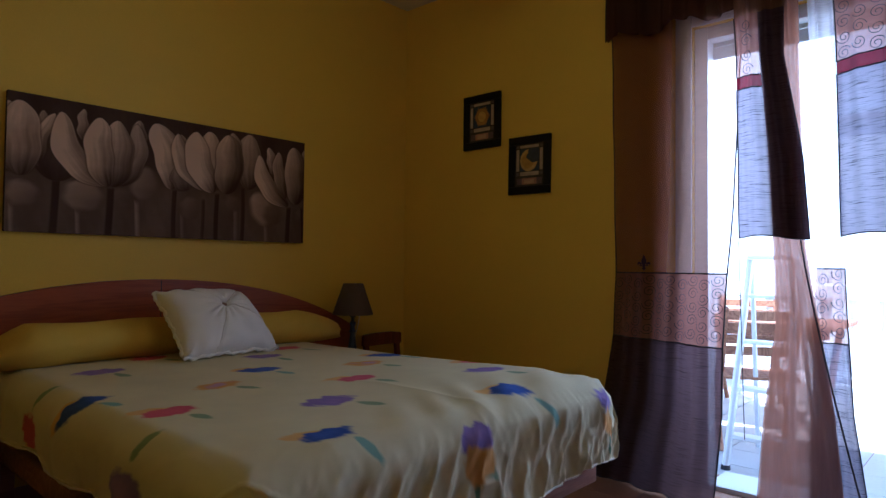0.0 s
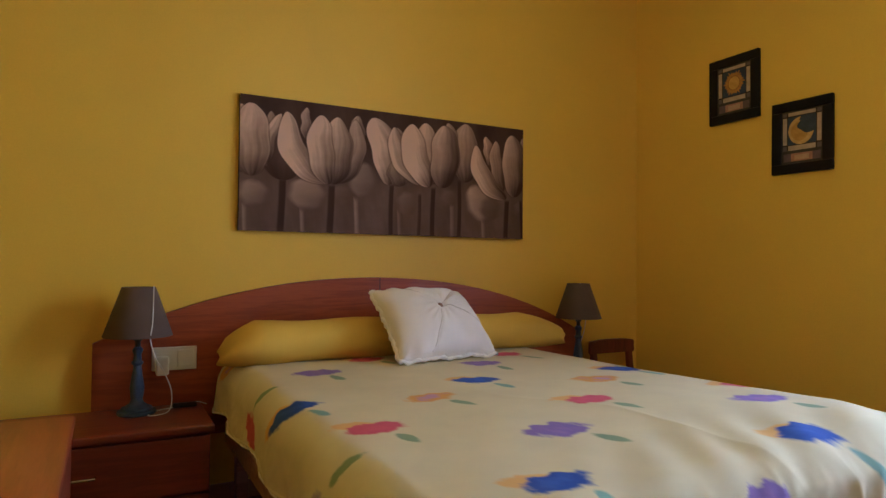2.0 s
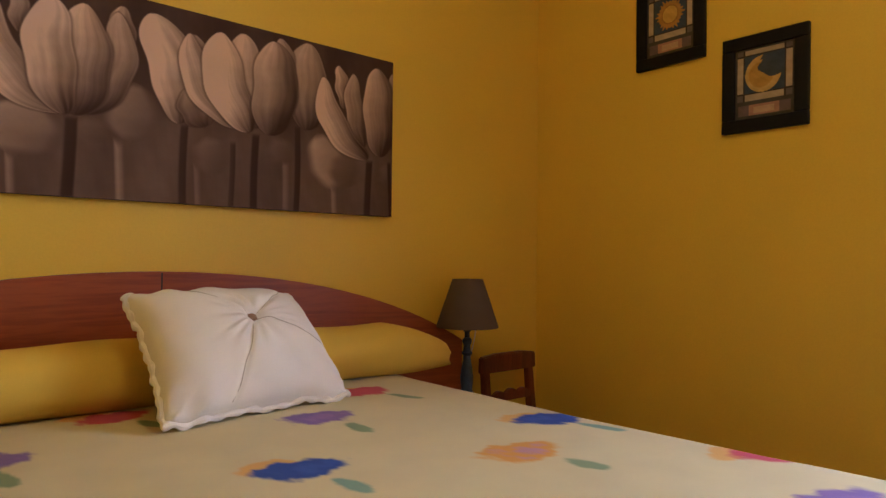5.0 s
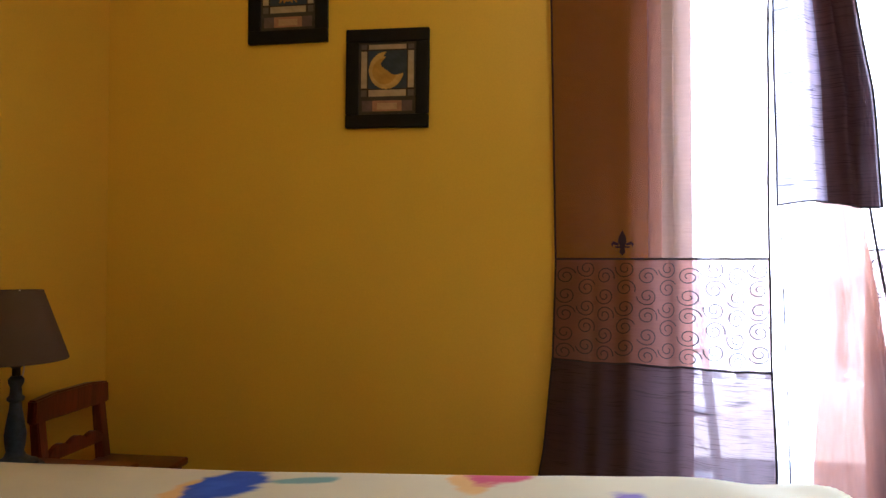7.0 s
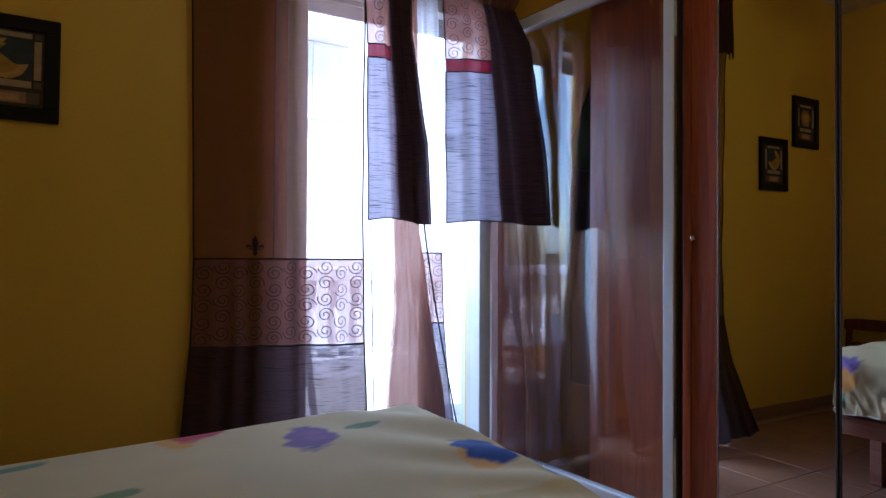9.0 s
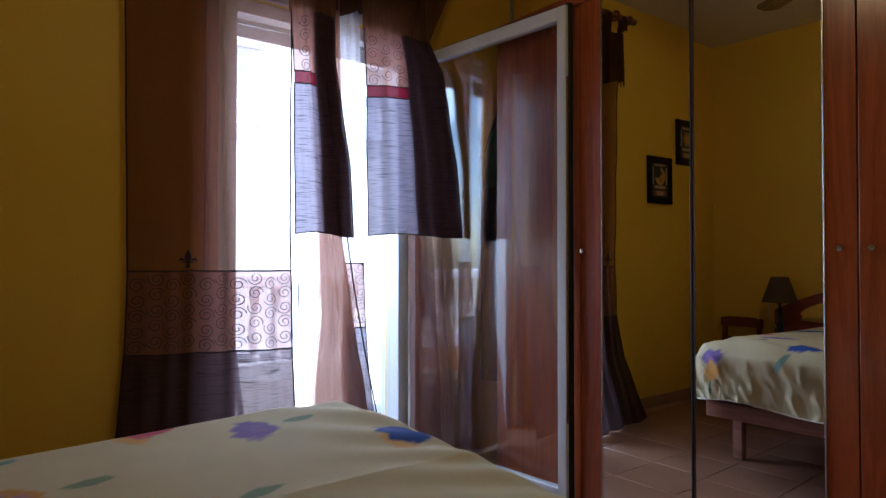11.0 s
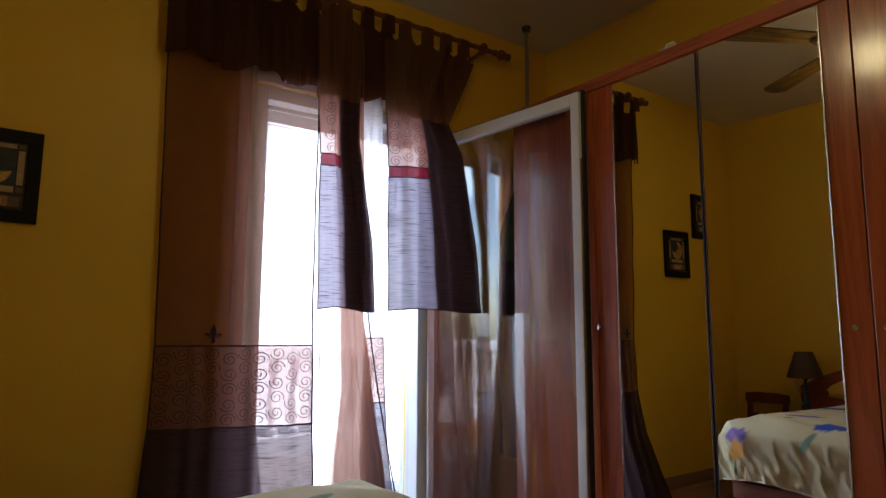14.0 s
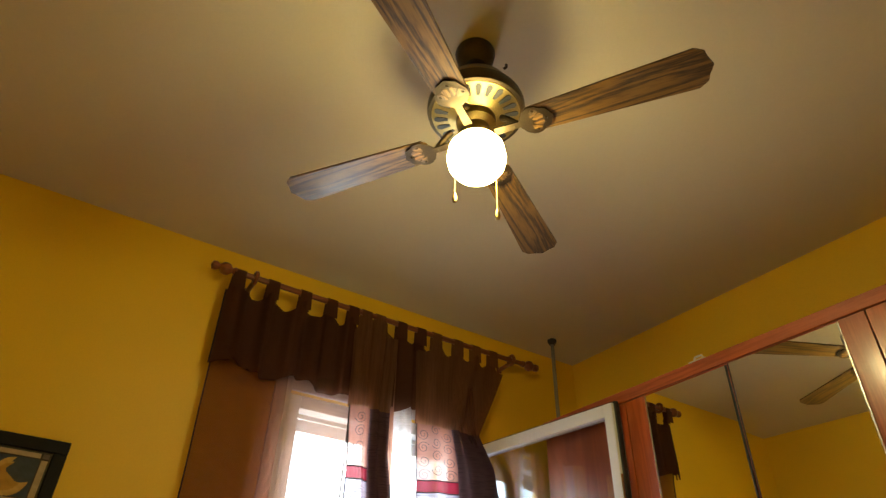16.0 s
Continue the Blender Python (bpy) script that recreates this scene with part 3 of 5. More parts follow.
creases = 0.0032 * smooth_noise(U * 4, V * 4, 3, 3) + 0.0014 * smooth_noise(U * 11 + V * 7, V * 6 - U * 4, 4, 3)
foot_fold = 0.006 * np.exp(-((V - long_ + 0.10) / 0.16) ** 2) * np.sin((U + 0.7 * (V - long_)) * 34 + 2 * np.sin(U * 6)) * (0.4 + 0.6 * np.clip(U / 0.7 + 0.3, 0, 1))
corner_sag = 0.012 * np.exp(-(np.maximum(0, wide / 2 - np.abs(U)) / 0.17) ** 2 - (np.maximum(0, long_ - V) / 0.17) ** 2)
way = np.clip((U + 0.35) / (wide / 2 + 0.35), 0, 1)
puffed = way * way * (3 - 2 * way) * np.exp(-(np.maximum(0, long_ - 0.05 - V) / 0.75) ** 2)
px, py = px + 0.04 * puffed * np.clip(dx / 0.06, 0, 1), py - 0.04 * puffed * np.clip(dy / 0.06, 0, 1)
pz = BZ + 0.036 * puffed * (1 - 0.5 * hang) - corner_sag * (1 - hang) + dome + creases + foot_fold * (1 - hang) - drop


def ridges(a, b, seed, power=3):
    """Narrow creases that wander across the cloth."""
    return (1 - np.abs(smooth_noise(a, b, seed, 3))).clip(0, 1) ** power


fine_hang = 0.020 * ridges(U * 13 + V * 9, V * 7 - U * 3, 61) + 0.010 * ridges(U * 30 + V * 16, V * 12, 62)
py = py - hang * (dy > 0.01) * fine_hang
px = px + np.sign(U) * hang * (dx > 0.01) * 0.6 * (0.011 * ridges(V * 13 + U * 9, U * 7, 63) + 0.006 * ridges(V * 28, U * 14 + V * 8, 64))
pz = pz + (1 - hang) * 0.0045 * ridges(U * 2.2 + V * 3.4, V * 1.5 - U * 2.6, 65, 9) * np.clip((V - 0.9) / 0.6, 0, 1)
P = np.stack([px, py, pz], -1)

TINT = {"v": ((0.26, 0.17, 0.47), (0.33, 0.20, 0.50)), "p": ((0.62, 0.10, 0.16), (0.78, 0.42, 0.08)), "b": ((0.035, 0.09, 0.42), (0.05, 0.12, 0.5)), "o": ((0.72, 0.36, 0.09), (0.55, 0.30, 0.45))}
FLOWERS = [(-2.18, -0.61, "v"), (-1.91, -0.40, "p"), (-2.39, -1.06, "b"), (-2.27, -1.40, "p"), (-2.00, -1.16, "o"), (-1.74, -1.00, "b"), (-1.29, -0.50, "p"), (-1.63, -1.44, "p"),
           (-1.37, -1.18, "o"), (-1.12, -1.03, "b"), (-1.90, -1.64, "v"), (-1.21, -1.68, "v"), (-2.12, -1.92, "b"), (-1.44, -1.96, "b"), (-1.54, -0.70, "v"), (-1.01, -1.48, "p"), (-2.40, -0.16, "o")]
base = np.array((0.72, 0.63, 0.40))
COL = np.broadcast_to(base, P.shape).copy()
COL *= (1 + 0.03 * smooth_noise(U * 5, V * 5, 9))[..., None]
rag = smooth_noise(U * 60, V * 60, 11, 4)


def stamp(mask, col, soft):
    a = np.clip(mask / soft, 0, 1)[..., None]
    COL[:] = COL * (1 - a) + np.array(col) * a


def tulip(cx, cv_, kind, turn=0.0, size=1.0, stem=0.0):
    """One printed tulip: a ragged head and a green leaf past it, in cloth lengths."""
    c, s = math.cos(turn), math.sin(turn)
    a, b = (U - cx) * c + (V - cv_) * s, -(U - cx) * s + (V - cv_) * c
    a, b = a / size, b / size
    head, tip = TINT[kind]
    body = 1 - np.sqrt((a / 0.088) ** 2 + (b / 0.062) ** 2) + 0.20 * rag
    crown = body - np.maximum(0, 0.5 - (b + 0.055 - 0.016 * np.cos(a * 105)) * 30) * 0.5
    leafy = 1 - np.sqrt(((a - 0.05 - 0.25 * (b - 0.13)) / 0.020) ** 2 + ((b - 0.120) / 0.052) ** 2) + 0.25 * rag
    if stem:
        stamp(1 - np.sqrt((a / 0.012) ** 2 + ((b - 0.16) / 0.13) ** 2) + 0.2 * rag, (0.16, 0.30, 0.20), 0.3)
    stamp(leafy, (0.27, 0.36, 0.22) if kind != "b" else (0.24, 0.40, 0.34), 0.25)
    if kind in "bp":
        side = 1 - np.sqrt(((a + 0.045) / 0.07) ** 2 + ((b + 0.035) / 0.040) ** 2) + 0.22 * rag
        stamp(side, (0.78, 0.46, 0.16), 0.25)
    stamp(crown, head, 0.22)
    stamp(crown - 0.45 + 0.3 * rag, tip if kind != "p" else (0.66, 0.11, 0.17), 0.5)


for x, y, kind in FLOWERS:
    tulip(x - BXC, BY1 - y, kind, random.uniform(-0.2, 0.2), random.uniform(0.92, 1.08))
# tulips on the hanging sides
for cx, kind in ((-1.73 - BXC, "v"), (-1.07 - BXC, "v")):
    tulip(cx, long_ + 0.03, kind, 0.0, 0.75, 1)
    stamp(1 - np.sqrt(((U - cx) / 0.055) ** 2 + ((V - long_ - 0.095) / 0.055) ** 2) + 0.25 * rag, (0.72, 0.36, 0.09), 0.25)
for cv_, kind in ((0.70, "p"), (1.50, "v")):
    tulip(-wide / 2 - 0.10, cv_, kind, -1.2, 0.95)
for cv_, kind in ((0.6, "v"), (1.2, "p"), (1.7, "b")):
    tulip(wide / 2 + 0.12, cv_, kind, 1.2, 0.95)
bedspread = thing("bedspread", (BXC, -1.0, BZ), "cream cotton bedspread printed with blue, pink and purple tulips", "bedspread")
adopt(grid_mesh("cloth", P, M_COVER, np.clip(COL, 0, 1)), bedspread, "cream cotton cloth printed with tulips")
for line in (P[:, 0], P[-1], P[:, -1]):
    part("hem", tube(line[::4], 0.0035, 6), M_CREAM, bedspread, "", True)

# bolster and cushion
bm = bmesh.new()
n, m_ = 28, 48
rings = []
for i in range(m_ + 1):
    s = i / m_
    x = -2.465 + 1.665 * s
    e = min(1, (min(2.0 * s, 1 - s) * 6)) ** 0.55 if 0 < s < 1 else 0.0
    r = 0.030 + 0.060 * e + 0.004 * math.sin(s * 23)
    zc = 0.698 - 0.052 * (1 - e)
    rings.append([bm.verts.new((x + 0.012 * math.cos(a * 3), -0.28 + r * 1.25 * math.cos(a) + 0.003 * math.sin(5 * a + 20 * s), zc + r * math.sin(a) * (1.0 if math.sin(a) > 0 else 0.92))) for a in [2 * math.pi * k / n for k in range(n)]])
hem_b = bmesh.new()
hem_rings = [[hem_b.verts.new(v.co) for v in ring] for ring in rings[-5:]]
for made, loops in ((bm, rings[:-4]), (hem_b, hem_rings)):
    for a, b in zip(loops, loops[1:]):
        for k in range(n):
            made.faces.new((a[k], a[(k + 1) % n], b[(k + 1) % n], b[k]))
bm.faces.new(rings[0][::-1])
hem_b.faces.new(hem_rings[-1])
bmesh.ops.delete(bm, geom=[v for ring in rings[-4:] for v in ring], context="VERTS")
bolster = thing("bolster", (-1.63, -0.28, 0.605), "long yellow cotton bolster lying along the headboard", "bolster")
part("filling", bm, M_YELLOW, bolster, smooth=True)
part("case_end", hem_b, M_YELLOW, bolster, "stitched end of the yellow cotton case", True)


def soft_line(pts, n=10):
    """A smooth line through points."""
    pts = [Vector(p) for p in pts]
    q = [pts[0] * 2 - pts[1]] + pts + [pts[-1] * 2 - pts[-2]]
    res = []
    for i in range(1, len(q) - 2):
        for k in range(n):
            t = k / n
            res.append(0.5 * ((2 * q[i]) + (q[i + 1] - q[i - 1]) * t + (2 * q[i - 1] - 5 * q[i] + 4 * q[i + 1] - q[i + 2]) * t * t + (3 * q[i] - q[i - 1] - 3 * q[i + 1] + q[i + 2]) * t ** 3))
    return res + [pts[-1]]


corner = [Vector(c) for c in ((-1.886, -0.372, 0.898), (-1.412, -0.275, 0.884), (-1.382, -0.575, 0.638), (-1.862, -0.630, 0.640))]
N_ = 90
BU, BV = 0.52, 0.43
nrm = (corner[1] - corner[3]).cross(corner[0] - corner[2]).normalized()
if nrm.y > 0:
    nrm = -nrm
cushion = thing("cushion", (-1.63, -0.6, 0.63), "cream cotton cushion with button, leaning on the yellow bolster", "cushion")
front, back = np.zeros((N_, N_, 3)), np.zeros((N_, N_, 3))
SEAM_ENDS = ((0.20, 0.0), (1.0, 0.66), (0.30, 1.0), (0.93, 0.0))
seam_angles = [math.atan2(v - BV, u - BU) for u, v in SEAM_ENDS]
for i in range(N_):
    for k in range(N_):
        u, v = k / (N_ - 1), i / (N_ - 1)
        ed = (4 * u * (1 - u)) * (4 * v * (1 - v))
        # the sides are drawn in a little between the corners and wave like a ruffle
        side_u, side_v = (2 * u - 1) ** 3, (2 * v - 1) ** 3
        u2 = u - side_u * (0.030 * 4 * v * (1 - v) + 0.0035 * math.sin(v * 23 + 1) * math.sin(v * 5))
        v2 = v - side_v * (0.022 * 4 * u * (1 - u) + 0.007 * math.sin(u * 21 + 2) * math.sin(u * 4 + 1))
        p = corner[0] * (1 - u2) * (1 - v2) + corner[1] * u2 * (1 - v2) + corner[2] * u2 * v2 + corner[3] * (1 - u2) * v2
        a, b = u - BU, v - BV
        rad, ang = math.hypot(a, b), math.atan2(b, a)
        cut = sum(math.exp(-((math.sin(ang - q) * rad) / 0.012) ** 2) for q in seam_angles if math.cos(ang - q) > 0)
        pucker = 0.0045 * math.sin(ang * 15 + 2 * math.sin(ang * 3)) * math.exp(-((rad - 0.15) / 0.10) ** 2)
        near_edge = math.exp(-(min(u, 1 - u, v, 1 - v) / 0.10) ** 2)
        ruff = near_edge * (0.006 * math.sin(u * 30 + 3 * math.sin(u * 5)) if min(v, 1 - v) < min(u, 1 - u) else 0.0022 * math.sin(v * 24 + 1))
        drape = 0.006 * math.sin((u + 0.25 * v) * 21 + 2.5 * math.sin(v * 4)) * max(0, v - 0.45) * 2 * (ed ** 0.3)
        puff = 0.116 * ed ** 0.40 * (1 - 0.12 * v) - 0.022 * math.exp(-(rad / 0.05) ** 2) - 0.006 * min(1, cut) * ed ** 0.3 + pucker + ruff + drape
        front[i, k] = p + nrm * puff
        back[i, k] = p - nrm * 0.04 * ed ** 0.5 + nrm * ruff
adopt(grid_mesh("front", front, M_CREAM), cushion)
adopt(grid_mesh("back", back[:, ::-1], M_CREAM), cushion)
rim = [Vector(front[0, k]) for k in range(N_)] + [Vector(front[k, -1]) for k in range(1, N_)] + [Vector(front[-1, k]) for k in range(N_ - 2, -1, -1)] + [Vector(front[k, 0]) for k in range(N_ - 2, -1, -1)]
part("piping", tube([p + nrm * 0.003 * math.sin(i * 0.5) for i, p in enumerate(rim)], [0.0085 + 0.002 * math.sin(i * 0.83) for i in range(len(rim))], 8), M_CREAM, cushion, "ruffled cream piping", True)


def on_front(u, v):
    return Vector(front[min(N_ - 1, int(round(v * (N_ - 1)))), min(N_ - 1, int(round(u * (N_ - 1))))])


M_SEAM = mat("cushion_seam", (0.50, 0.42, 0.34), 0.9, vary=0.1, bump=0)
for (u1, v1), bow in zip(SEAM_ENDS, (0.02, -0.05, 0.05, -0.02)):
    line = [on_front(BU + (u1 - BU) * q, BV + (v1 - BV) * q) + nrm * 0.0008 for q in np.linspace(0.03, 1, 26)]
    part("seam", tube(soft_line(line[::3], 6), 0.0013, 6), M_SEAM, cushion, "", True)
bc = on_front(BU, BV) + nrm * 0.006
bm = lathe([(0.0, -0.004), (0.012, -0.003), (0.014, 0.002), (0.010, 0.007), (0.0, 0.009)], (0, 0, 0), 18)
for v in bm.verts:
    v.co = bc + nrm.to_track_quat("Z", "Y").to_matrix() @ v.co
part("button", bm, M_BUTTON, cushion, "brown covered button", True)


# ---- nightstands and lamps ----
def nightstand(x0, x1, label):
    y0, y1, h = -0.455, -0.048, 0.44
    t = thing("nightstand", ((x0 + x1) / 2, (y0 + y1) / 2, 0), label, "nightstand", "nightstands beside the bed")
    part("top", box((x0, y0, h - 0.03), (x1, y1, h), 0.008, 3), M_NIGHT, t, smooth=True)
    part("body", box((x0 + 0.012, y0 + 0.03, 0.04), (x1 - 0.012, y1, h - 0.03), 0.002), M_NIGHT, t)
    part("plinth", box((x0 + 0.03, y0 + 0.05, 0), (x1 - 0.03, y1 - 0.01, 0.04)), M_NIGHT, t)
    for z0, z1 in ((0.205, 0.40), (0.05, 0.195)):
        d = part("drawer", box((x0 + 0.014, y0 + 0.008, z0), (x1 - 0.014, y0 + 0.029, z1), 0.004), M_NIGHT, t)
        bm = tube([((x0 + x1) / 2 - 0.05, y0 + 0.009, (z0 + z1) / 2), ((x0 + x1) / 2 - 0.05, y0 - 0.012, (z0 + z1) / 2), ((x0 + x1) / 2 + 0.05, y0 - 0.012, (z0 + z1) / 2), ((x0 + x1) / 2 + 0.05, y0 + 0.009, (z0 + z1) / 2)], 0.005)
        part("handle", bm, M_CHROME, d, "satin metal bar handle", True)


nightstand(-3.36, -2.505, "cherry veneer nightstand with two drawers beside the bed")
nightstand(-0.97, -0.475, "cherry veneer nightstand between the bed and the chair")


def table_lamp(x, y, label):
    t = thing("table_lamp", (x, y, 0.44), label, "lamp", "bedside lamps")
    prof = [(0.0, 0.0), (0.066, 0.0), (0.070, 0.006), (0.068, 0.014), (0.056, 0.018), (0.054, 0.026), (0.040, 0.032), (0.026, 0.042), (0.021, 0.055), (0.024, 0.075), (0.026, 0.10), (0.021, 0.135), (0.015, 0.170),
            (0.014, 0.185), (0.020, 0.190), (0.021, 0.197), (0.015, 0.204), (0.013, 0.225), (0.018, 0.236), (0.019, 0.246), (0.012, 0.255), (0.0, 0.256)]
    part("base", lathe(prof, (x, y, 0.44), 28), M_LAMPBLUE, t, "distressed dark blue turned wooden base", True)
    part("socket", lathe([(0.0, 0), (0.010, 0.0), (0.010, 0.02), (0.017, 0.026), (0.017, 0.06), (0.0, 0.061)], (x, y, 0.696), 18), M_RUBBER, t, "", True)
    part("shade", lathe([(0.122, 0.0), (0.123, 0.003), (0.060, 0.188), (0.058, 0.188), (0.120, 0.002), (0.122, 0.0)], (x, y, 0.736), 40), M_SHADE, t, "taupe linen cone shade", True)
    bm = bmesh.new()
    for k in range(3):
        a = 2.1 * k
        bm_tube(bm, [(x, y, 0.757), (x + 0.111 * math.cos(a), y + 0.111 * math.sin(a), 0.757)], 0.0015, 6)
    part("shade_ring", bm, M_CHROME, t)
    return t


table_lamp(-2.75, -0.165, "blue wooden table lamp with a taupe cone shade on the nightstand")
corner_lamp = table_lamp(-0.60, -0.175, "blue wooden table lamp with a taupe cone shade near the corner")
CORD = [(-0.565, -0.150, 0.922), (-0.510, -0.110, 0.86), (-0.478, -0.095, 0.76), (-0.488, -0.095, 0.67), (-0.530, -0.105, 0.57), (-0.560, -0.120, 0.50), (-0.545, -0.130, 0.446)]

part("cable", tube(soft_line(CORD), 0.0022, 6), M_CABLE, corner_lamp, "thin white cable", True)
# socket and switch plate on the headboard, with a charger and its white cable
plate = thing("socket_plate", (-2.61, -0.05, 0.625), "white plate with socket and light switch on the headboard", "socket")
part("plate", box((-2.694, -0.052, 0.579), (-2.524, -0.043, 0.674), 0.003), M_PLASTIC, plate)
part("rocker", box((-2.600, -0.057, 0.591), (-2.536, -0.0515, 0.662), 0.004), M_PLASTIC, plate, "square white light switch")
charger = thing("phone_charger", (-2.655, -0.08, 0.60), "white plug-in charger with a long thin cable", "charger")
part("body", box((-2.680, -0.095, 0.565), (-2.632, -0.0525, 0.640), 0.008, 3), M_PLASTIC, charger, smooth=True)


part("cable", tube(soft_line([(-2.700, -0.205, 0.928), (-2.705, -0.265, 0.80), (-2.712, -0.275, 0.73), (-2.690, -0.24, 0.655), (-2.66, -0.2, 0.60), (-2.63, -0.19, 0.52), (-2.640, -0.2, 0.447), (-2.71, -0.24, 0.444), (-2.69, -0.17, 0.444), (-2.60, -0.12, 0.444), (-2.53, -0.11, 0.455), (-2.49, -0.12, 0.444)]), 0.0022, 6), M_CABLE, charger, "thin white cable", True)
single("cable_adapter", box((-2.62, -0.135, 0.44), (-2.53, -0.11, 0.458), 0.004), M_RUBBER, "small black adapter lying on the nightstand", "adapter")

# ---- small chair in the corner ----
chair = thing("small_chair", (-0.275, -0.22, 0), "small dark red wooden chair in the room's corner", "chair")
for x in (-0.422, -0.152):
    part("leg", prism([(-0.075, 0.0), (-0.110, 0.0), (-0.112, 0.33), (-0.082, 0.575), (-0.054, 0.575), (-0.075, 0.33)], "x", x, x + 0.034, 0.003), M_CHAIR, chair)
    part("leg", box((x, -0.375, 0), (x + 0.032, -0.343, 0.315), 0.004), M_CHAIR, chair)
part("seat", box((-0.435, -0.39, 0.315), (-0.105, -0.085, 0.340), 0.008, 3), M_CHAIR, chair, smooth=True)
part("top_rail", prism([(-0.437, 0.518), (-0.103, 0.518), (-0.106, 0.588), (-0.19, 0.598), (-0.35, 0.598), (-0.434, 0.588)], "y", -0.092, -0.062, 0.005), M_CHAIR, chair, smooth=True)
lo_ = [(-0.388, 0.395)] + [(-0.388 + 0.236 * k / 24, 0.418 + 0.016 * abs(math.sin(k / 24 * math.pi * 3)) + 0.010 * math.sin(k / 24 * math.pi)) for k in range(25)] + [(-0.152, 0.395)]
part("lower_rail", prism(lo_[::-1], "y", -0.104, -0.086), M_CHAIR, chair)
for a, b in (((-0.39, -0.375, 0.15), (-0.152, -0.343, 0.18)), ((-0.39, -0.105, 0.15), (-0.152, -0.08, 0.18))):
    part("stretcher", box(a, b, 0.003), M_CHAIR, chair)

# ---- chest of drawers by the west wall ----
chest = thing("chest_of_drawers", (-3.15, -1.5, 0), "red cherry chest of drawers against the wall", "chest of drawers")
part("top", box((XW + 0.014, -1.96, 0.615), (-2.920, -1.04, 0.64), 0.006, 3), M_CHEST, chest, smooth=True)
part("body", box((XW + 0.014, -1.94, 0.05), (-2.945, -1.055, 0.615), 0.002), M_NIGHT, chest)
part("plinth", box((XW + 0.02, -1.92, 0), (-2.97, -1.07, 0.05)), M_NIGHT, chest)
for z0, z1 in ((0.43, 0.60), (0.25, 0.42), (0.07, 0.24)):
    d = part("drawer", box((-2.944, -1.93, z0), (-2.926, -1.065, z1), 0.003), M_NIGHT, chest)
    part("handle", tube([(-2.927, -1.57, (z0 + z1) / 2), (-2.907, -1.57, (z0 + z1) / 2), (-2.907, -1.43, (z0 + z1) / 2), (-2.927, -1.43, (z0 + z1) / 2)], 0.005), M_CHROME, d, "satin metal bar handle", True)

# ---- ceiling fan with a lit globe ----
fan = thing("ceiling_fan", (FAN.x, FAN.y, ZC), "antique brass ceiling fan with four oak blades and a lit globe", "ceiling fan")
fx, fy = FAN.x, FAN.y
part("canopy", lathe([(0.0, 0.0), (0.062, 0.0), (0.066, -0.012), (0.058, -0.05), (0.036, -0.075), (0.0, -0.076)][::-1], (fx, fy, ZC), 32), M_DARKBRASS, fan, "", True)
part("downrod", lathe([(0.0, -0.16), (0.018, -0.16), (0.018, -0.07), (0.0, -0.07)], (fx, fy, ZC), 16), M_DARKBRASS, fan, "", True)
motor = part("motor", lathe([(0.0, 2.515), (0.07, 2.515), (0.085, 2.525), (0.135, 2.530), (0.142, 2.540), (0.142, 2.575), (0.138, 2.590), (0.11, 2.640), (0.05, 2.675), (0.0, 2.676)], (fx, fy, 0), 48), M_BRASS, fan, "antique brass motor housing with vent slots", True)
for k in range(22):
    a = 2 * math.pi * k / 22
    bm = prism([(0.088, -0.0050), (0.120, -0.0098), (0.128, -0.0060), (0.130, 0.0), (0.128, 0.0060), (0.120, 0.0098), (0.088, 0.0050)], "z", 0.0, 0.004)
    m = Matrix.Translation((fx, fy, 2.5150)) @ Matrix.Rotation(a, 4, "Z") @ Matrix.Rotation(radians(-5.7), 4, "Y")
    bm.transform(m)
    part("vent_slot", bm, M_RUBBER, motor)
part("rim", lathe([(0.138, 2.532), (0.147, 2.534), (0.150, 2.545), (0.150, 2.566), (0.146, 2.578), (0.138, 2.580)], (fx, fy, 0), 48), M_DARKBRASS, motor, "dark bronze rim", True)
part("light_fitter", lathe([(0.0, 2.42), (0.052, 2.42), (0.056, 2.435), (0.046, 2.455), (0.042, 2.475), (0.060, 2.490), (0.060, 2.512), (0.0, 2.515)], (fx, fy, 0), 32), M_BRASS, fan, "", True)
globe = part("globe", lathe([(0.0, 2.287), (0.038, 2.290), (0.064, 2.302), (0.081, 2.326), (0.086, 2.354), (0.081, 2.390), (0.066, 2.412), (0.052, 2.424)], (fx, fy, 0), 36), M_GLOBE, fan, "glowing opal glass globe", True)
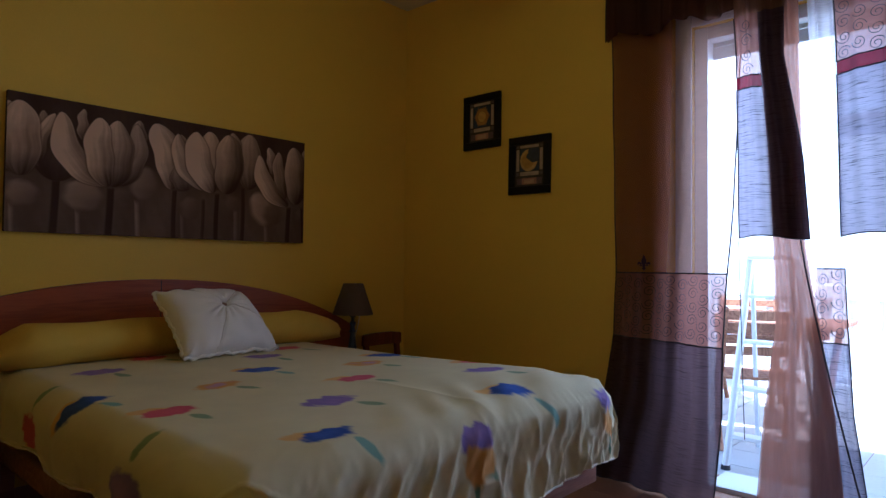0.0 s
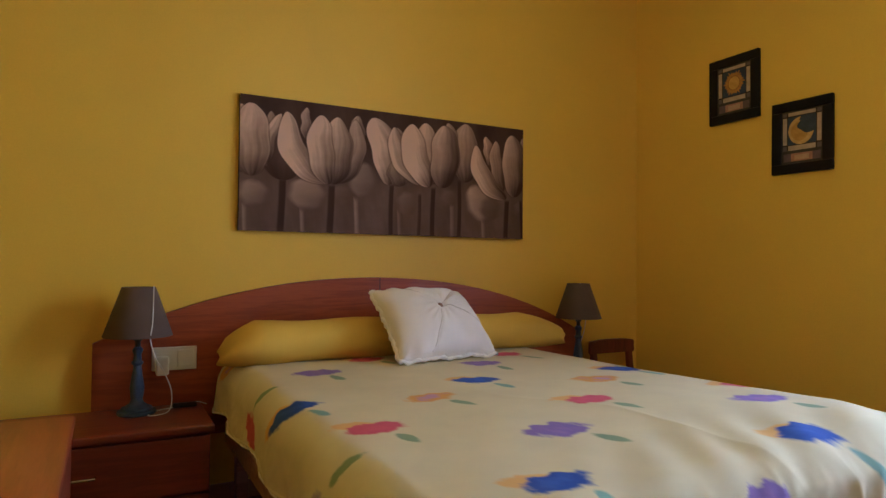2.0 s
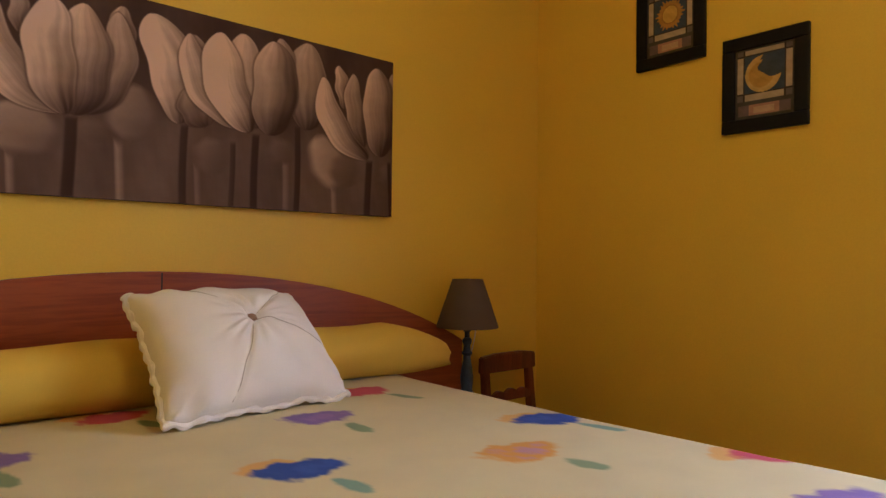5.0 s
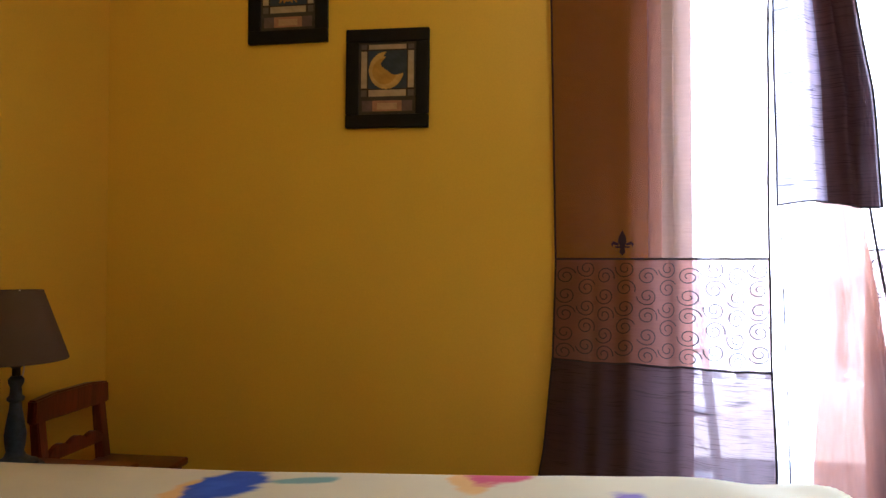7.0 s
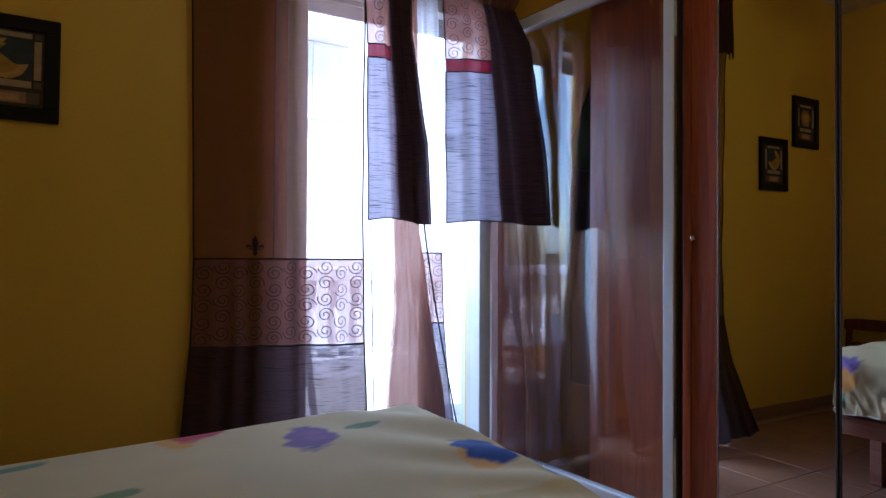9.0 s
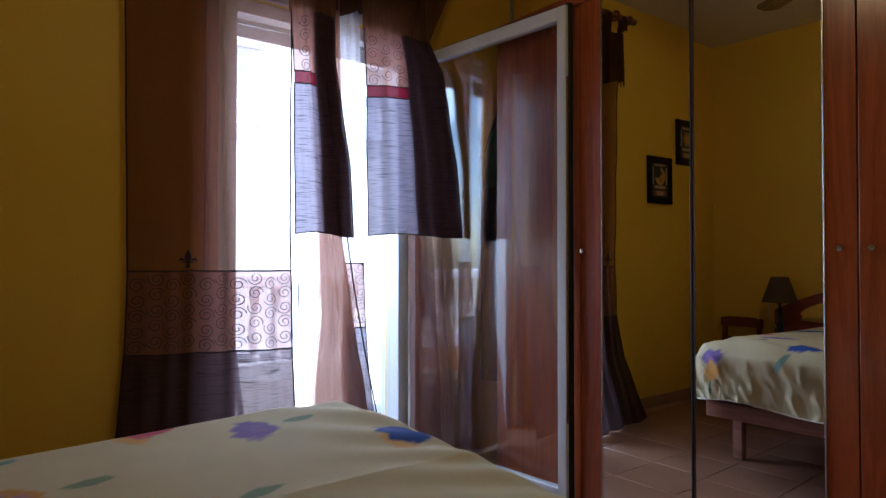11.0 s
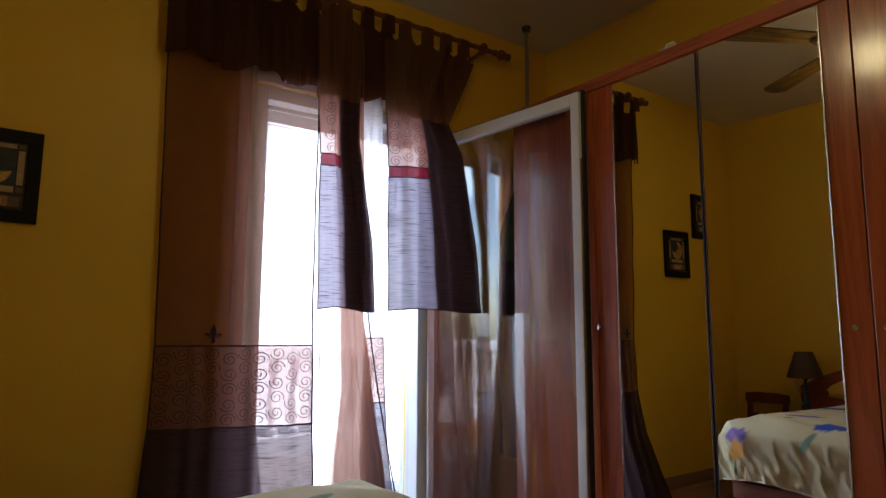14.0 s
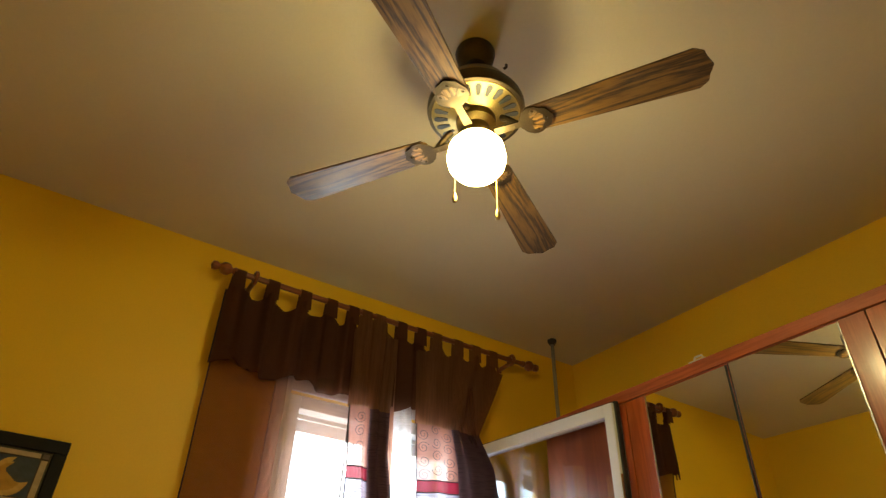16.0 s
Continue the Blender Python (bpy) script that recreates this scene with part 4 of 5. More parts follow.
for ang in (31.7, 121.7, 211.7, 301.7):
    a = radians(ang)
    rot = Matrix.Translation((fx, fy, 2.446)) @ Matrix.Rotation(a, 4, "Z") @ Matrix.Rotation(radians(-3), 4, "X")
    o = [(0.165, -0.046), (0.625, -0.067), (0.638, -0.058), (0.650, -0.050), (0.655, -0.030), (0.668, 0.0), (0.655, 0.030), (0.650, 0.050), (0.638, 0.058), (0.625, 0.067), (0.165, 0.046), (0.150, 0.030), (0.150, -0.030)]
    bm = prism(o, "z", -0.004, 0.004, 0.0012)
    bl = link("blade", bm, M_BLADE)
    bl.parent = fan
    bl.matrix_parent_inverse = Matrix.Translation(-fan.location)
    bl.matrix_basis = rot
    tagged(bl, "oak-grained fan blade")
    shell = [(0.06, -0.013), (0.135, -0.011), (0.150, -0.036)]
    for k in range(25):
        q = math.pi * (k / 24 - 0.5)
        r = 0.056 + 0.005 * abs(math.cos(q * 5))
        shell.append((0.165 + r * math.cos(q) * 1.15, 0.80 * r * math.sin(q) / 0.95))
    shell += [(0.150, 0.036), (0.135, 0.011), (0.06, 0.013)]
    bm = prism(shell, "z", -0.010, -0.0045)
    for x, y in ((0.182, 0.034), (0.182, -0.034), (0.214, 0.0)):
        bm_lathe(bm, [(0.0, -0.014), (0.004, -0.013), (0.005, -0.010), (0.0, -0.010)], (x, y, 0), 10)
    bm_tube(bm, [(0.08, 0, 0.045), (0.10, 0, 0.03), (0.13, 0, -0.005)], 0.010, 8)
    br = link("bracket", bm, M_DARKBRASS, True)
    br.parent = fan
    br.matrix_parent_inverse = Matrix.Translation(-fan.location)
    br.matrix_basis = rot
    for q in (-0.85, -0.28, 0.28, 0.85):
        bm = prism([(0.018, 0.0), (0.030, -0.0085), (0.047, -0.0105), (0.053, 0.0), (0.047, 0.0105), (0.030, 0.0085)], "z", -0.0112, -0.0098)
        bm.transform(Matrix.Translation((0.158, 0, 0)) @ Matrix.Rotation(q, 4, "Z"))
        cut_ = link("cutout", bm, M_BLADE)
        cut_.parent = br
for dx_, dy_, z1 in ((0.026, -0.092, 2.205), (0.092, 0.012, 2.262)):
    ch = part("pull_chain", tube(soft_line([(fx + dx_ * 0.5, fy + dy_ * 0.5, 2.465), (fx + dx_ * 0.95, fy + dy_ * 0.95, 2.45), (fx + dx_, fy + dy_, 2.42), (fx + dx_, fy + dy_, z1 + 0.018)], 4), 0.0018, 6), M_BRASS, fan)
    part("pendant", lathe([(0.0, -0.018), (0.006, -0.014), (0.009, -0.002), (0.006, 0.012), (0.003, 0.020), (0.0, 0.021)], (fx + dx_, fy + dy_, z1), 14), M_BRASS, ch, "", True)

# ---- canvas print over the headboard ----
CX0, CX1, CZ0, CZ1 = -2.362, -0.868, 1.162, 1.758
RX, RY = 620, 250
gu, gv = np.meshgrid(np.linspace(0, 1, RX), np.linspace(0, 1, RY))
asp = (CX1 - CX0) / (CZ1 - CZ0)
SEPIA_D, SEPIA_L = np.array((0.046, 0.015, 0.010)), np.array((0.74, 0.50, 0.37))
lum = 0.12 + 0.14 * np.clip((gv - 0.30) / 0.35, 0, 1) + 0.05 * smooth_noise(gu * 42, gv * 3, 21)


def lay(val, mask, soft=0.12):
    a = np.clip(mask / soft, 0, 1)
    a = a * a * (3 - 2 * a)
    lum[:] = lum * (1 - a) + val * a


def petal(root, tip, w, tone, lit, bend, wide, point, seed, sharp=True):
    """One petal along a bowed line from its root to its tip, lit from one side, veined along its length."""
    bx, by, tx, ty = root[0] * asp, root[1], tip[0] * asp, tip[1]
    long_p = math.hypot(tx - bx, ty - by)
    ex, ey = (tx - bx) / long_p, (ty - by) / long_p
    x, y = gu * asp - bx, gv - by
    t = (x * ex + y * ey) / long_p
    side = x * -ey + y * ex
    tc_ = np.clip(t, 0, 1)
    side = side + bend * 4 * tc_ * (1 - tc_) * long_p + 0.006 * np.sin(tc_ * 14 + seed)
    low, high = np.clip((wide - tc_) / wide, 0, 1), np.clip((tc_ - wide) / (1 - wide), 0, 1)
    half = 0.5 * w * np.where(tc_ < wide, (1 - low ** 2.9) ** 0.52, (1 - high ** point) ** 0.62)
    q = side / np.maximum(half, 1e-3)
    inside = np.minimum((half - np.abs(side)) / 0.012, np.minimum(t, 1 - t) * long_p / 0.010)
    if not sharp:
        lay(np.clip(tone * (0.75 + 0.35 * tc_ + lit * q), 0.02, 1), np.minimum((half - np.abs(side)) / 0.05, np.minimum(t, 1 - t) * long_p / 0.04) + 0.3, 1.4)
        return
    veins = 0.08 * smooth_noise(q * 5 + seed * 3, tc_ * 1.6, int(seed * 7) % 90) + 0.022 * np.sin(q * 15 + seed * 5 + 1.5 * np.sin(tc_ * 4)) * (1 - 0.5 * tc_)
    shade = tone * (0.42 + 0.62 * tc_ ** 0.8 - 0.22 * np.clip(0.30 - tc_, 0, 1) / 0.30 + 1.3 * lit * q - 0.16 * q ** 2 + 1.5 * veins)
    rim_light = 0.26 * tone * np.exp(-((half - np.abs(side) - 0.004) / 0.007) ** 2)
    lay(0.10 + 0 * lum, inside + 1.0, 2.4)
    lay(np.clip(1.18 * (shade + rim_light), 0.02, 1), inside, 1.0)


def stem(cx, v0, w, tone, soft):
    x = (gu - cx - 0.004 * np.sin(gv * 5 + cx * 40)) * asp
    q = x / (0.5 * w)
    lay(tone * (1 - 0.5 * q) + 0.10 * np.exp(-((q + 0.75) / 0.2) ** 2), np.minimum(1 - np.abs(q), (gv - v0) * 12), soft)


# how the flowers stand: root, tip, width, tone, side light, bow, widest place, roundness of the tip
FAR = (
    ((0.039, 0.821), (0.043, 0.617), 0.233, 0.45, -0.2, 0.0, 0.55, 2.2),
    ((0.197, 0.829), (0.205, 0.581), 0.301, 0.48, -0.2, 0.0, 0.55, 2.2),
    ((0.379, 0.711), (0.379, 0.418), 0.251, 0.42, -0.2, 0.0, 0.55, 2.2),
    ((0.539, 0.837), (0.534, 0.633), 0.194, 0.33, -0.2, 0.0, 0.55, 2.2),
    ((0.314, 0.741), (0.314, 0.618), 0.165, 0.3, -0.2, 0.0, 0.55, 2.2),
    ((0.694, 0.751), (0.689, 0.585), 0.167, 0.3, -0.2, 0.0, 0.55, 2.2),
    ((0.839, 0.846), (0.786, 0.534), 0.251, 0.55, -0.2, 0.0, 0.55, 2.2),
    ((0.855, 0.844), (0.86, 0.636), 0.218, 0.3, -0.2, 0.0, 0.55, 2.2),
    ((0.981, 0.806), (0.981, 0.665), 0.118, 0.3, -0.2, 0.0, 0.55, 2.2))
BEHIND = (
    ((0.193, 0.288), (0.195, 0.04), 0.084, 0.52, -0.2, 0.0, 0.55, 2.2),
    ((0.093, 0.539), (0.092, 0.1), 0.118, 0.42, -0.2, 0.0, 0.55, 2.2),
    ((0.123, 0.616), (0.128, 0.156), 0.326, 0.22, 0.1, 0.0, 0.55, 2.2),
    ((0.079, 0.522), (0.123, 0.114), 0.108, 0.62, -0.3, 0.1, 0.55, 2.2),
    ((0.366, 0.338), (0.359, 0.057), 0.125, 0.5, -0.2, 0.0, 0.55, 2.2),
    ((0.497, 0.35), (0.5, 0.114), 0.133, 0.5, -0.2, 0.0, 0.55, 2.2),
    ((0.755, 0.526), (0.757, 0.01), 0.266, 0.52, -0.1, 0.0, 0.55, 2.2),
    ((0.705, 0.415), (0.692, 0.021), 0.156, 0.5, -0.2, 0.0, 0.55, 2.2))
LEFT = (
    ((0.001, 0.577), (0.0, 0.07), 0.211, 0.58, -0.2, 0.0, 0.55, 2.2),
    ((0.033, 0.598), (0.033, 0.055), 0.271, 0.66, -0.05, 0, 0.5, 2.6),
    ((0.474, 0.59), (0.412, 0.058), 0.265, 0.72, -0.25, -0.08, 0.55, 2.6),
    ((0.52, 0.594), (0.487, 0.395), 0.193, 0.42, 0.0, 0.0, 0.55, 2.2))
MIDDLE = (
    ((0.305, 0.611), (0.354, 0.091), 0.169, 0.5, -0.1, -0.12, 0.55, 2.2),
    ((0.263, 0.619), (0.135, 0.091), 0.211, 0.78, -0.2, 0.17, 0.62, 2.0),
    ((0.284, 0.623), (0.297, 0.087), 0.246, 0.6, -0.2, -0.03, 0.5, 2.0),
    ((0.265, 0.626), (0.243, 0.087), 0.213, 0.74, -0.15, 0.06, 0.55, 2.6))
RIGHT = (
    ((0.591, 0.569), (0.487, 0.113), 0.177, 0.62, -0.3, 0.14, 0.6, 2.0),
    ((0.63, 0.562), (0.601, 0.047), 0.241, 0.66, -0.1, 0.05, 0.55, 2.2),
    ((0.62, 0.586), (0.55, 0.07), 0.24, 0.84, -0.25, 0.1, 0.58, 2.4),
    ((0.663, 0.587), (0.676, 0.048), 0.275, 0.5, -0.35, -0.04, 0.52, 2.6))
LAST = (
    ((0.86, 0.36), (0.841, 0.099), 0.106, 0.56, -0.2, 0.0, 0.55, 2.2),
    ((0.909, 0.582), (0.88, 0.13), 0.139, 0.52, -0.2, 0.05, 0.55, 2.2),
    ((0.998, 0.568), (1.001, 0.071), 0.118, 0.4, -0.2, 0.0, 0.55, 2.2),
    ((0.923, 0.655), (0.795, 0.192), 0.184, 0.74, -0.2, 0.15, 0.6, 2.0),
    ((0.964, 0.625), (0.954, 0.06), 0.246, 0.48, -0.4, 0, 0.52, 2.6))
STEMS = ((0.121, 0.593, 0.067, 0.05), (0.273, 0.615, 0.069, 0.06), (0.481, 0.578, 0.051, 0.07), (0.633, 0.579, 0.053, 0.04), (0.73, 0.499, 0.049, 0.07), (0.928, 0.645, 0.061, 0.07), (0.993, 0.639, 0.033, 0.04), (0.577, 0.637, 0.044, 0.14))
PALE = ((0.02, 0.785, 0.05, 0.42), (0.189, 0.8, 0.052, 0.4), (0.362, 0.693, 0.062, 0.42), (0.511, 0.776, 0.056, 0.32), (0.705, 0.683, 0.067, 0.34), (0.832, 0.824, 0.059, 0.38))

for cx, v0, w, tone in PALE:
    stem(cx, v0, w, tone, 0.8)
for k, row in enumerate(FAR):
    petal(*row, k + 2, False)
for cx, v0, w, tone in STEMS:
    stem(cx, v0, w, tone, 0.45)
k = 0
for flower in (BEHIND, LEFT, MIDDLE, RIGHT, LAST):
    for row in flower:
        k += 3
        petal(*row, k + 1)
lum = np.clip(lum * (1 + 0.03 * smooth_noise(gu * 90, gv * 40, 31)), 0, 1)
CC = SEPIA_D + (SEPIA_L - SEPIA_D) * (np.clip(lum * 1.30, 0, 1) ** 1.9)[..., None]
canvas = thing("canvas_picture", (-1.615, -0.02, CZ0), "wide sepia canvas print of tulips on the wall", "picture")
PC = np.stack([CX0 + (CX1 - CX0) * gu, np.full_like(gu, -0.0305), CZ1 - (CZ1 - CZ0) * gv], -1)
adopt(grid_mesh("print", PC, M_CANVAS, CC), canvas, "sepia photograph of tulips")
part("stretcher", box((CX0, -0.030, CZ0), (CX1, -0.001, CZ1), 0.002), mat("canvas_edge", (0.055, 0.032, 0.028), 0.85, vary=0.2), canvas, "dark wrapped canvas edge")


# ---- two small framed pictures ----
def framed(yc, zc, which, label, tilt=0.0):
    w, h, b = 0.292, 0.342, 0.046
    t = thing("framed_picture", (0, 0, 0), label, "picture", "small framed pictures")
    bm = bmesh.new()
    for a0, a1, c0, c1 in ((-w / 2, w / 2, h / 2 - b, h / 2), (-w / 2, w / 2, -h / 2, -h / 2 + b), (-w / 2, -w / 2 + b, -h / 2 + b, h / 2 - b), (w / 2 - b, w / 2, -h / 2 + b, h / 2 - b)):
        bm_box(bm, (-0.022, a0, c0), (-0.001, a1, c1), 0.004)
    part("frame", bm, M_FRAME, t, "wide black wooden frame")
    n1, n2 = 100, 124
    a, c = np.meshgrid(np.linspace(-1, 1, n1), np.linspace(-1, 1, n2))
    a = -a
    img = np.empty((n2, n1, 3))
    img[:] = (0.055, 0.05, 0.055)
    noise1 = smooth_noise(a * 14, c * 14, 41 + which)
    ring = (np.abs(a) < 0.90) & (c < 0.48) & (c > -0.92)
    field = (np.abs(a) < 0.66) & (c < 0.28) & (c > -0.76)
    img[ring] = (0.42, 0.33, 0.24)
    corner_ = ring & (np.abs(a) > 0.68) & ((c > 0.30) | (c < -0.78))
    img[corner_] = (0.12, 0.10, 0.11)
    line_ = ring & ((np.abs(np.abs(a) - 0.67) < 0.03) | (np.abs(c - 0.29) < 0.022) | (np.abs(c + 0.77) < 0.022))
    img[line_] = (0.04, 0.03, 0.035)
    img[field] = (0.035, 0.055, 0.10)
    strip = (np.abs(a) < 0.86) & (c > 0.60) & (c < 0.90)
    img[strip] = (0.36, 0.19, 0.14)
    img[strip & (np.abs(a) > 0.5)] = (0.13, 0.09, 0.11)
    img[strip & (np.abs(a) < 0.34) & (np.abs(c - 0.75) < 0.09)] = (0.46, 0.30, 0.20)
    y = (c + 0.24) * 1.18
    if which:
        full = np.hypot(a - 0.04, y - 0.02) < 0.60
        face = 0.07 * np.sin(y * 13 + 0.6) * (np.abs(y) < 0.42)
        disc = full & ~(np.hypot(a + 0.26 + face, y + 0.26) < 0.43)
        img[disc] = (0.46, 0.27, 0.07)
        img[disc & (np.hypot(a - 0.1, y - 0.05) > 0.42)] = (0.55, 0.36, 0.12)
    else:
        rad, ang = np.hypot(a, y), np.arctan2(y, a)
        rays = rad < 0.47 + 0.15 * np.cos(ang * 12) ** 2 * (0.6 + 0.4 * np.cos(ang * 6))
        img[rays & field] = (0.40, 0.20, 0.05)
        img[rad < 0.35] = (0.55, 0.33, 0.07)
        img[(rad < 0.35) & (rad > 0.31)] = (0.30, 0.15, 0.04)
    img = np.clip(img * (1 + 0.14 * noise1[..., None]), 0, 1)
    hw, hh = w / 2 - b + 0.002, h / 2 - b + 0.002
    Pp = np.stack([np.full_like(a, -0.012), -a * -1 * hw, -c * hh], -1)
    adopt(grid_mesh("print", Pp, M_ART, img), t, "small art print of a crescent moon" if which else "small art print of a sun")
    part("backing", box((-0.010, -hw, -hh), (-0.002, hw, hh)), M_FRAME, t)
    t.matrix_basis = pose(0, yc, zc, tilt, 0, 0)
    return t


framed(-0.6935, 1.943, 0, "black framed picture of a golden sun on the wall", 0.0)
framed(-1.0525, 1.634, 1, "black framed picture of a crescent moon on the wall", 0.6)

# ---- curtain rod ----
rod = thing("curtain_rod", (-0.12, -2.46, 2.655), "walnut wooden curtain rod with turned finials on brackets", "curtain rod")
part("pole", tube([(-0.12, -1.60, 2.655), (-0.12, -3.33, 2.655)], 0.014, 18), M_ROD, rod, smooth=True)
for y0, s in ((-1.60, 1), (-3.33, -1)):
    bm = lathe([(0.0, -0.01), (0.018, -0.01), (0.020, 0.0), (0.012, 0.012), (0.028, 0.030), (0.031, 0.045), (0.026, 0.060), (0.013, 0.072), (0.022, 0.088), (0.020, 0.104), (0.0, 0.112)], (0, 0, 0), 22)
    for v in bm.verts:
        v.co = Vector((-0.12 + v.co.x, y0 + s * v.co.z, 2.655 + v.co.y))
    bmesh.ops.recalc_face_normals(bm, faces=bm.faces[:])
    part("finial", bm, M_ROD, rod, "turned wooden finial", True)
for y0 in (-1.70, -3.24):
    bm = bmesh.new()
    bm_tube(bm, [(0, y0, 2.635), (-0.04, y0, 2.635), (-0.10, y0, 2.640)], 0.012, 12)
    ring = [(-0.12 + 0.026 * math.cos(a), y0, 2.655 + 0.026 * math.sin(a)) for a in [2 * math.pi * k / 20 for k in range(21)]]
    bm_tube(bm, ring, 0.010, 10)
    bm_box(bm, (-0.008, y0 - 0.018, 2.617), (0, y0 + 0.018, 2.653), 0.003)
    part("bracket", bm, M_ROD, rod, smooth=True)


# ---- curtains ----
def sheet(left, right, xs, z0, z1, folds, amp, phase=0.0, nz=60, ns=60, curl=0.0, top=None):
    """Points of a hanging cloth between heights z1 (top) and z0. left, right, xs: (heights, values) of its edges and depth."""
    s = np.linspace(0, 1, ns)[None, :]
    t = np.linspace(0, 1, nz)[:, None]
    zt = z1 if top is None else top(s)
    z = zt + (z0 - zt) * t + 0 * s
    yl, yr = np.interp(z, left[0], left[1]), np.interp(z, right[0], right[1])
    y = yl + (yr - yl) * s
    x = np.interp(z, xs[0], xs[1]) + (np.interp(z, xs[0], xs[2]) - np.interp(z, xs[0], xs[1])) * s if len(xs) > 2 else np.interp(z, xs[0], xs[1]) + 0 * s
    w = folds * 2 * np.pi * s + phase
    x = x + amp * (np.sin(w + 0.9 * np.sin(w * 0.5 + z * 0.8)) + 0.35 * np.sin(2.3 * w + 1.7 * z + phase)) + 0.003 * np.sin(z * 13 + 5 * s)
    y = y + 0.25 * amp * np.cos(w)
    return np.stack([np.broadcast_to(x, z.shape), np.broadcast_to(y, z.shape), z], -1)


def cloth(name, P, material, parent, label=""):
    return adopt(grid_mesh(name, P, material), parent, label)


def seam(line, parent, r=0.0035, name="hem"):
    bm = bmesh.new()
    bm_tube(bm, [Vector(p) for p in line], r, 5)
    part(name, bm, C_HEM, parent)


def swirls(fn, width, z0, z1, parent, pitch=0.058, right_to_left=1):
    """Rows of embroidered spirals on a band; fn gives the cloth's point for a way across (0 to 1) and a height."""
    bm = bmesh.new()
    cols, rows = max(1, int(width / pitch)), max(1, int((z1 - z0) / pitch))
    for i in range(cols):
        for k in range(rows):
            c0 = (i + 0.5) / cols * width
            zc = z0 + (k + 0.5) / rows * (z1 - z0) + (0.012 if i % 2 else -0.012)
            R, a0 = pitch * 0.50, random.uniform(-0.5, 0.5) + (math.pi if (i + k) % 2 else 0)
            prev = None
            for j in range(27):
                q = j / 26
                r = R * (1 - 0.82 * q)
                a = a0 + q * 2 * math.pi * 1.65
                for_w = []
                for rr_ in (r - 0.0017, r + 0.0017):
                    p = fn(min(1, max(0, (c0 + rr_ * math.cos(a)) / width)), min(z1, max(z0, zc + rr_ * math.sin(a))))
                    for_w.append(bm.verts.new((p[0] - 0.0025, p[1], p[2])))
                if prev:
                    bm.faces.new((prev[0], prev[1], for_w[1], for_w[0]))
                prev = for_w
    tagged(part("embroidery", bm, C_SWIRL, parent, "rows of dark embroidered spirals"), kind="stuff")


def picker(P):
    """Looks points of a cloth grid up by the way across and the height."""
    zs = P[:, 0, 2][::-1]
    def fn(s, z):
        c = s * (P.shape[1] - 1)
        k = min(int(c), P.shape[1] - 2)
        f = c - k
        col = P[:, k] * (1 - f) + P[:, k + 1] * f
        zc = col[:, 2][::-1]
        return np.interp(z, zc, col[:, 0][::-1]), np.interp(z, zc, col[:, 1][::-1]), z
    return fn


def tabs(ys, parent, material, lo=2.55, w=0.055):
    for y in ys:
        arc = [(-0.12 + 0.018 * math.cos(a), 2.655 + 0.018 * math.sin(a)) for a in [math.pi * k / 8 for k in range(9)]]
        line = [(-0.108, lo - 0.03)] + arc + [(-0.132, lo - 0.03)]
        bm = bmesh.new()
        prev = None
        for j, (x, z) in enumerate(line):
            ww = w * (0.5 if 0 < j < len(line) - 1 else 0.62)
            cur = [bm.verts.new((x, y - ww, z)), bm.verts.new((x, y + ww, z))]
            if prev:
                bm.faces.new((prev[0], prev[1], cur[1], cur[0]))
            prev = cur
        part("tab", bm, material, parent)


# the wide panel at the side of the doorway
ZL = (0.0, 0.41, 0.70, 1.0, 1.33, 2.2, 2.6)
left_curtain = thing("curtain", (-0.15, -1.92, 0), "brown voile curtain with an embroidered rose band and dark plum hem", "curtain", "curtains of the terrace doorway")
LL, LR = (ZL, (-1.50, -1.585, -1.615, -1.625, -1.62, -1.607, -1.59)), (ZL, (-2.19, -2.215, -2.212, -2.22, -2.235, -2.26, -2.27))
LX = (ZL, (-0.22, -0.10, -0.065, -0.06, -0.06, -0.065, -0.10), (-0.30, -0.26, -0.245, -0.21, -0.17, -0.12, -0.12))
body_l = sheet(LL, LR, LX, 1.012, 2.26, 3.3, 0.014, 0.4, 70, 90)
GATHER = 47
cloth("voile", body_l[:, :GATHER], C_BROWN, left_curtain, "plain brown see-through voile")
cloth("voile", body_l[:, GATHER - 1:], C_THIN, left_curtain, "single layer of thin voile")
band_l = sheet(LL, LR, LX, 0.69, 1.012, 3.3, 0.014, 0.4, 30, 90)
cloth("band", band_l, C_BAND, left_curtain, "rose organza band with spirals")
swirls(picker(band_l), 0.60, 0.70, 1.0, left_curtain)
low_l = sheet(LL, LR, LX, 0.015, 0.69, 3.3, 0.014, 0.4, 50, 90)
cloth("lower_panel", low_l, C_PLUM, left_curtain, "dark plum slub cloth")
for P_ in (band_l[0], band_l[-1], low_l[-1], body_l[:, 0], body_l[:, -1], band_l[:, 0], band_l[:, -1], low_l[:, 0], low_l[:, -1]):
    seam(P_, left_curtain)


def scallops(at, width, w=0.038, lo=2.540, hi=2.607):
    """The heading's upper edge: drawn up at each tab, sagging between."""
    def edge(s):
        up = np.zeros_like(s)
        for a in at:
            up = np.maximum(up, np.exp(-np.abs((s - a) * width / w) ** 1.7))
        return lo + (hi - lo) * up
    return edge


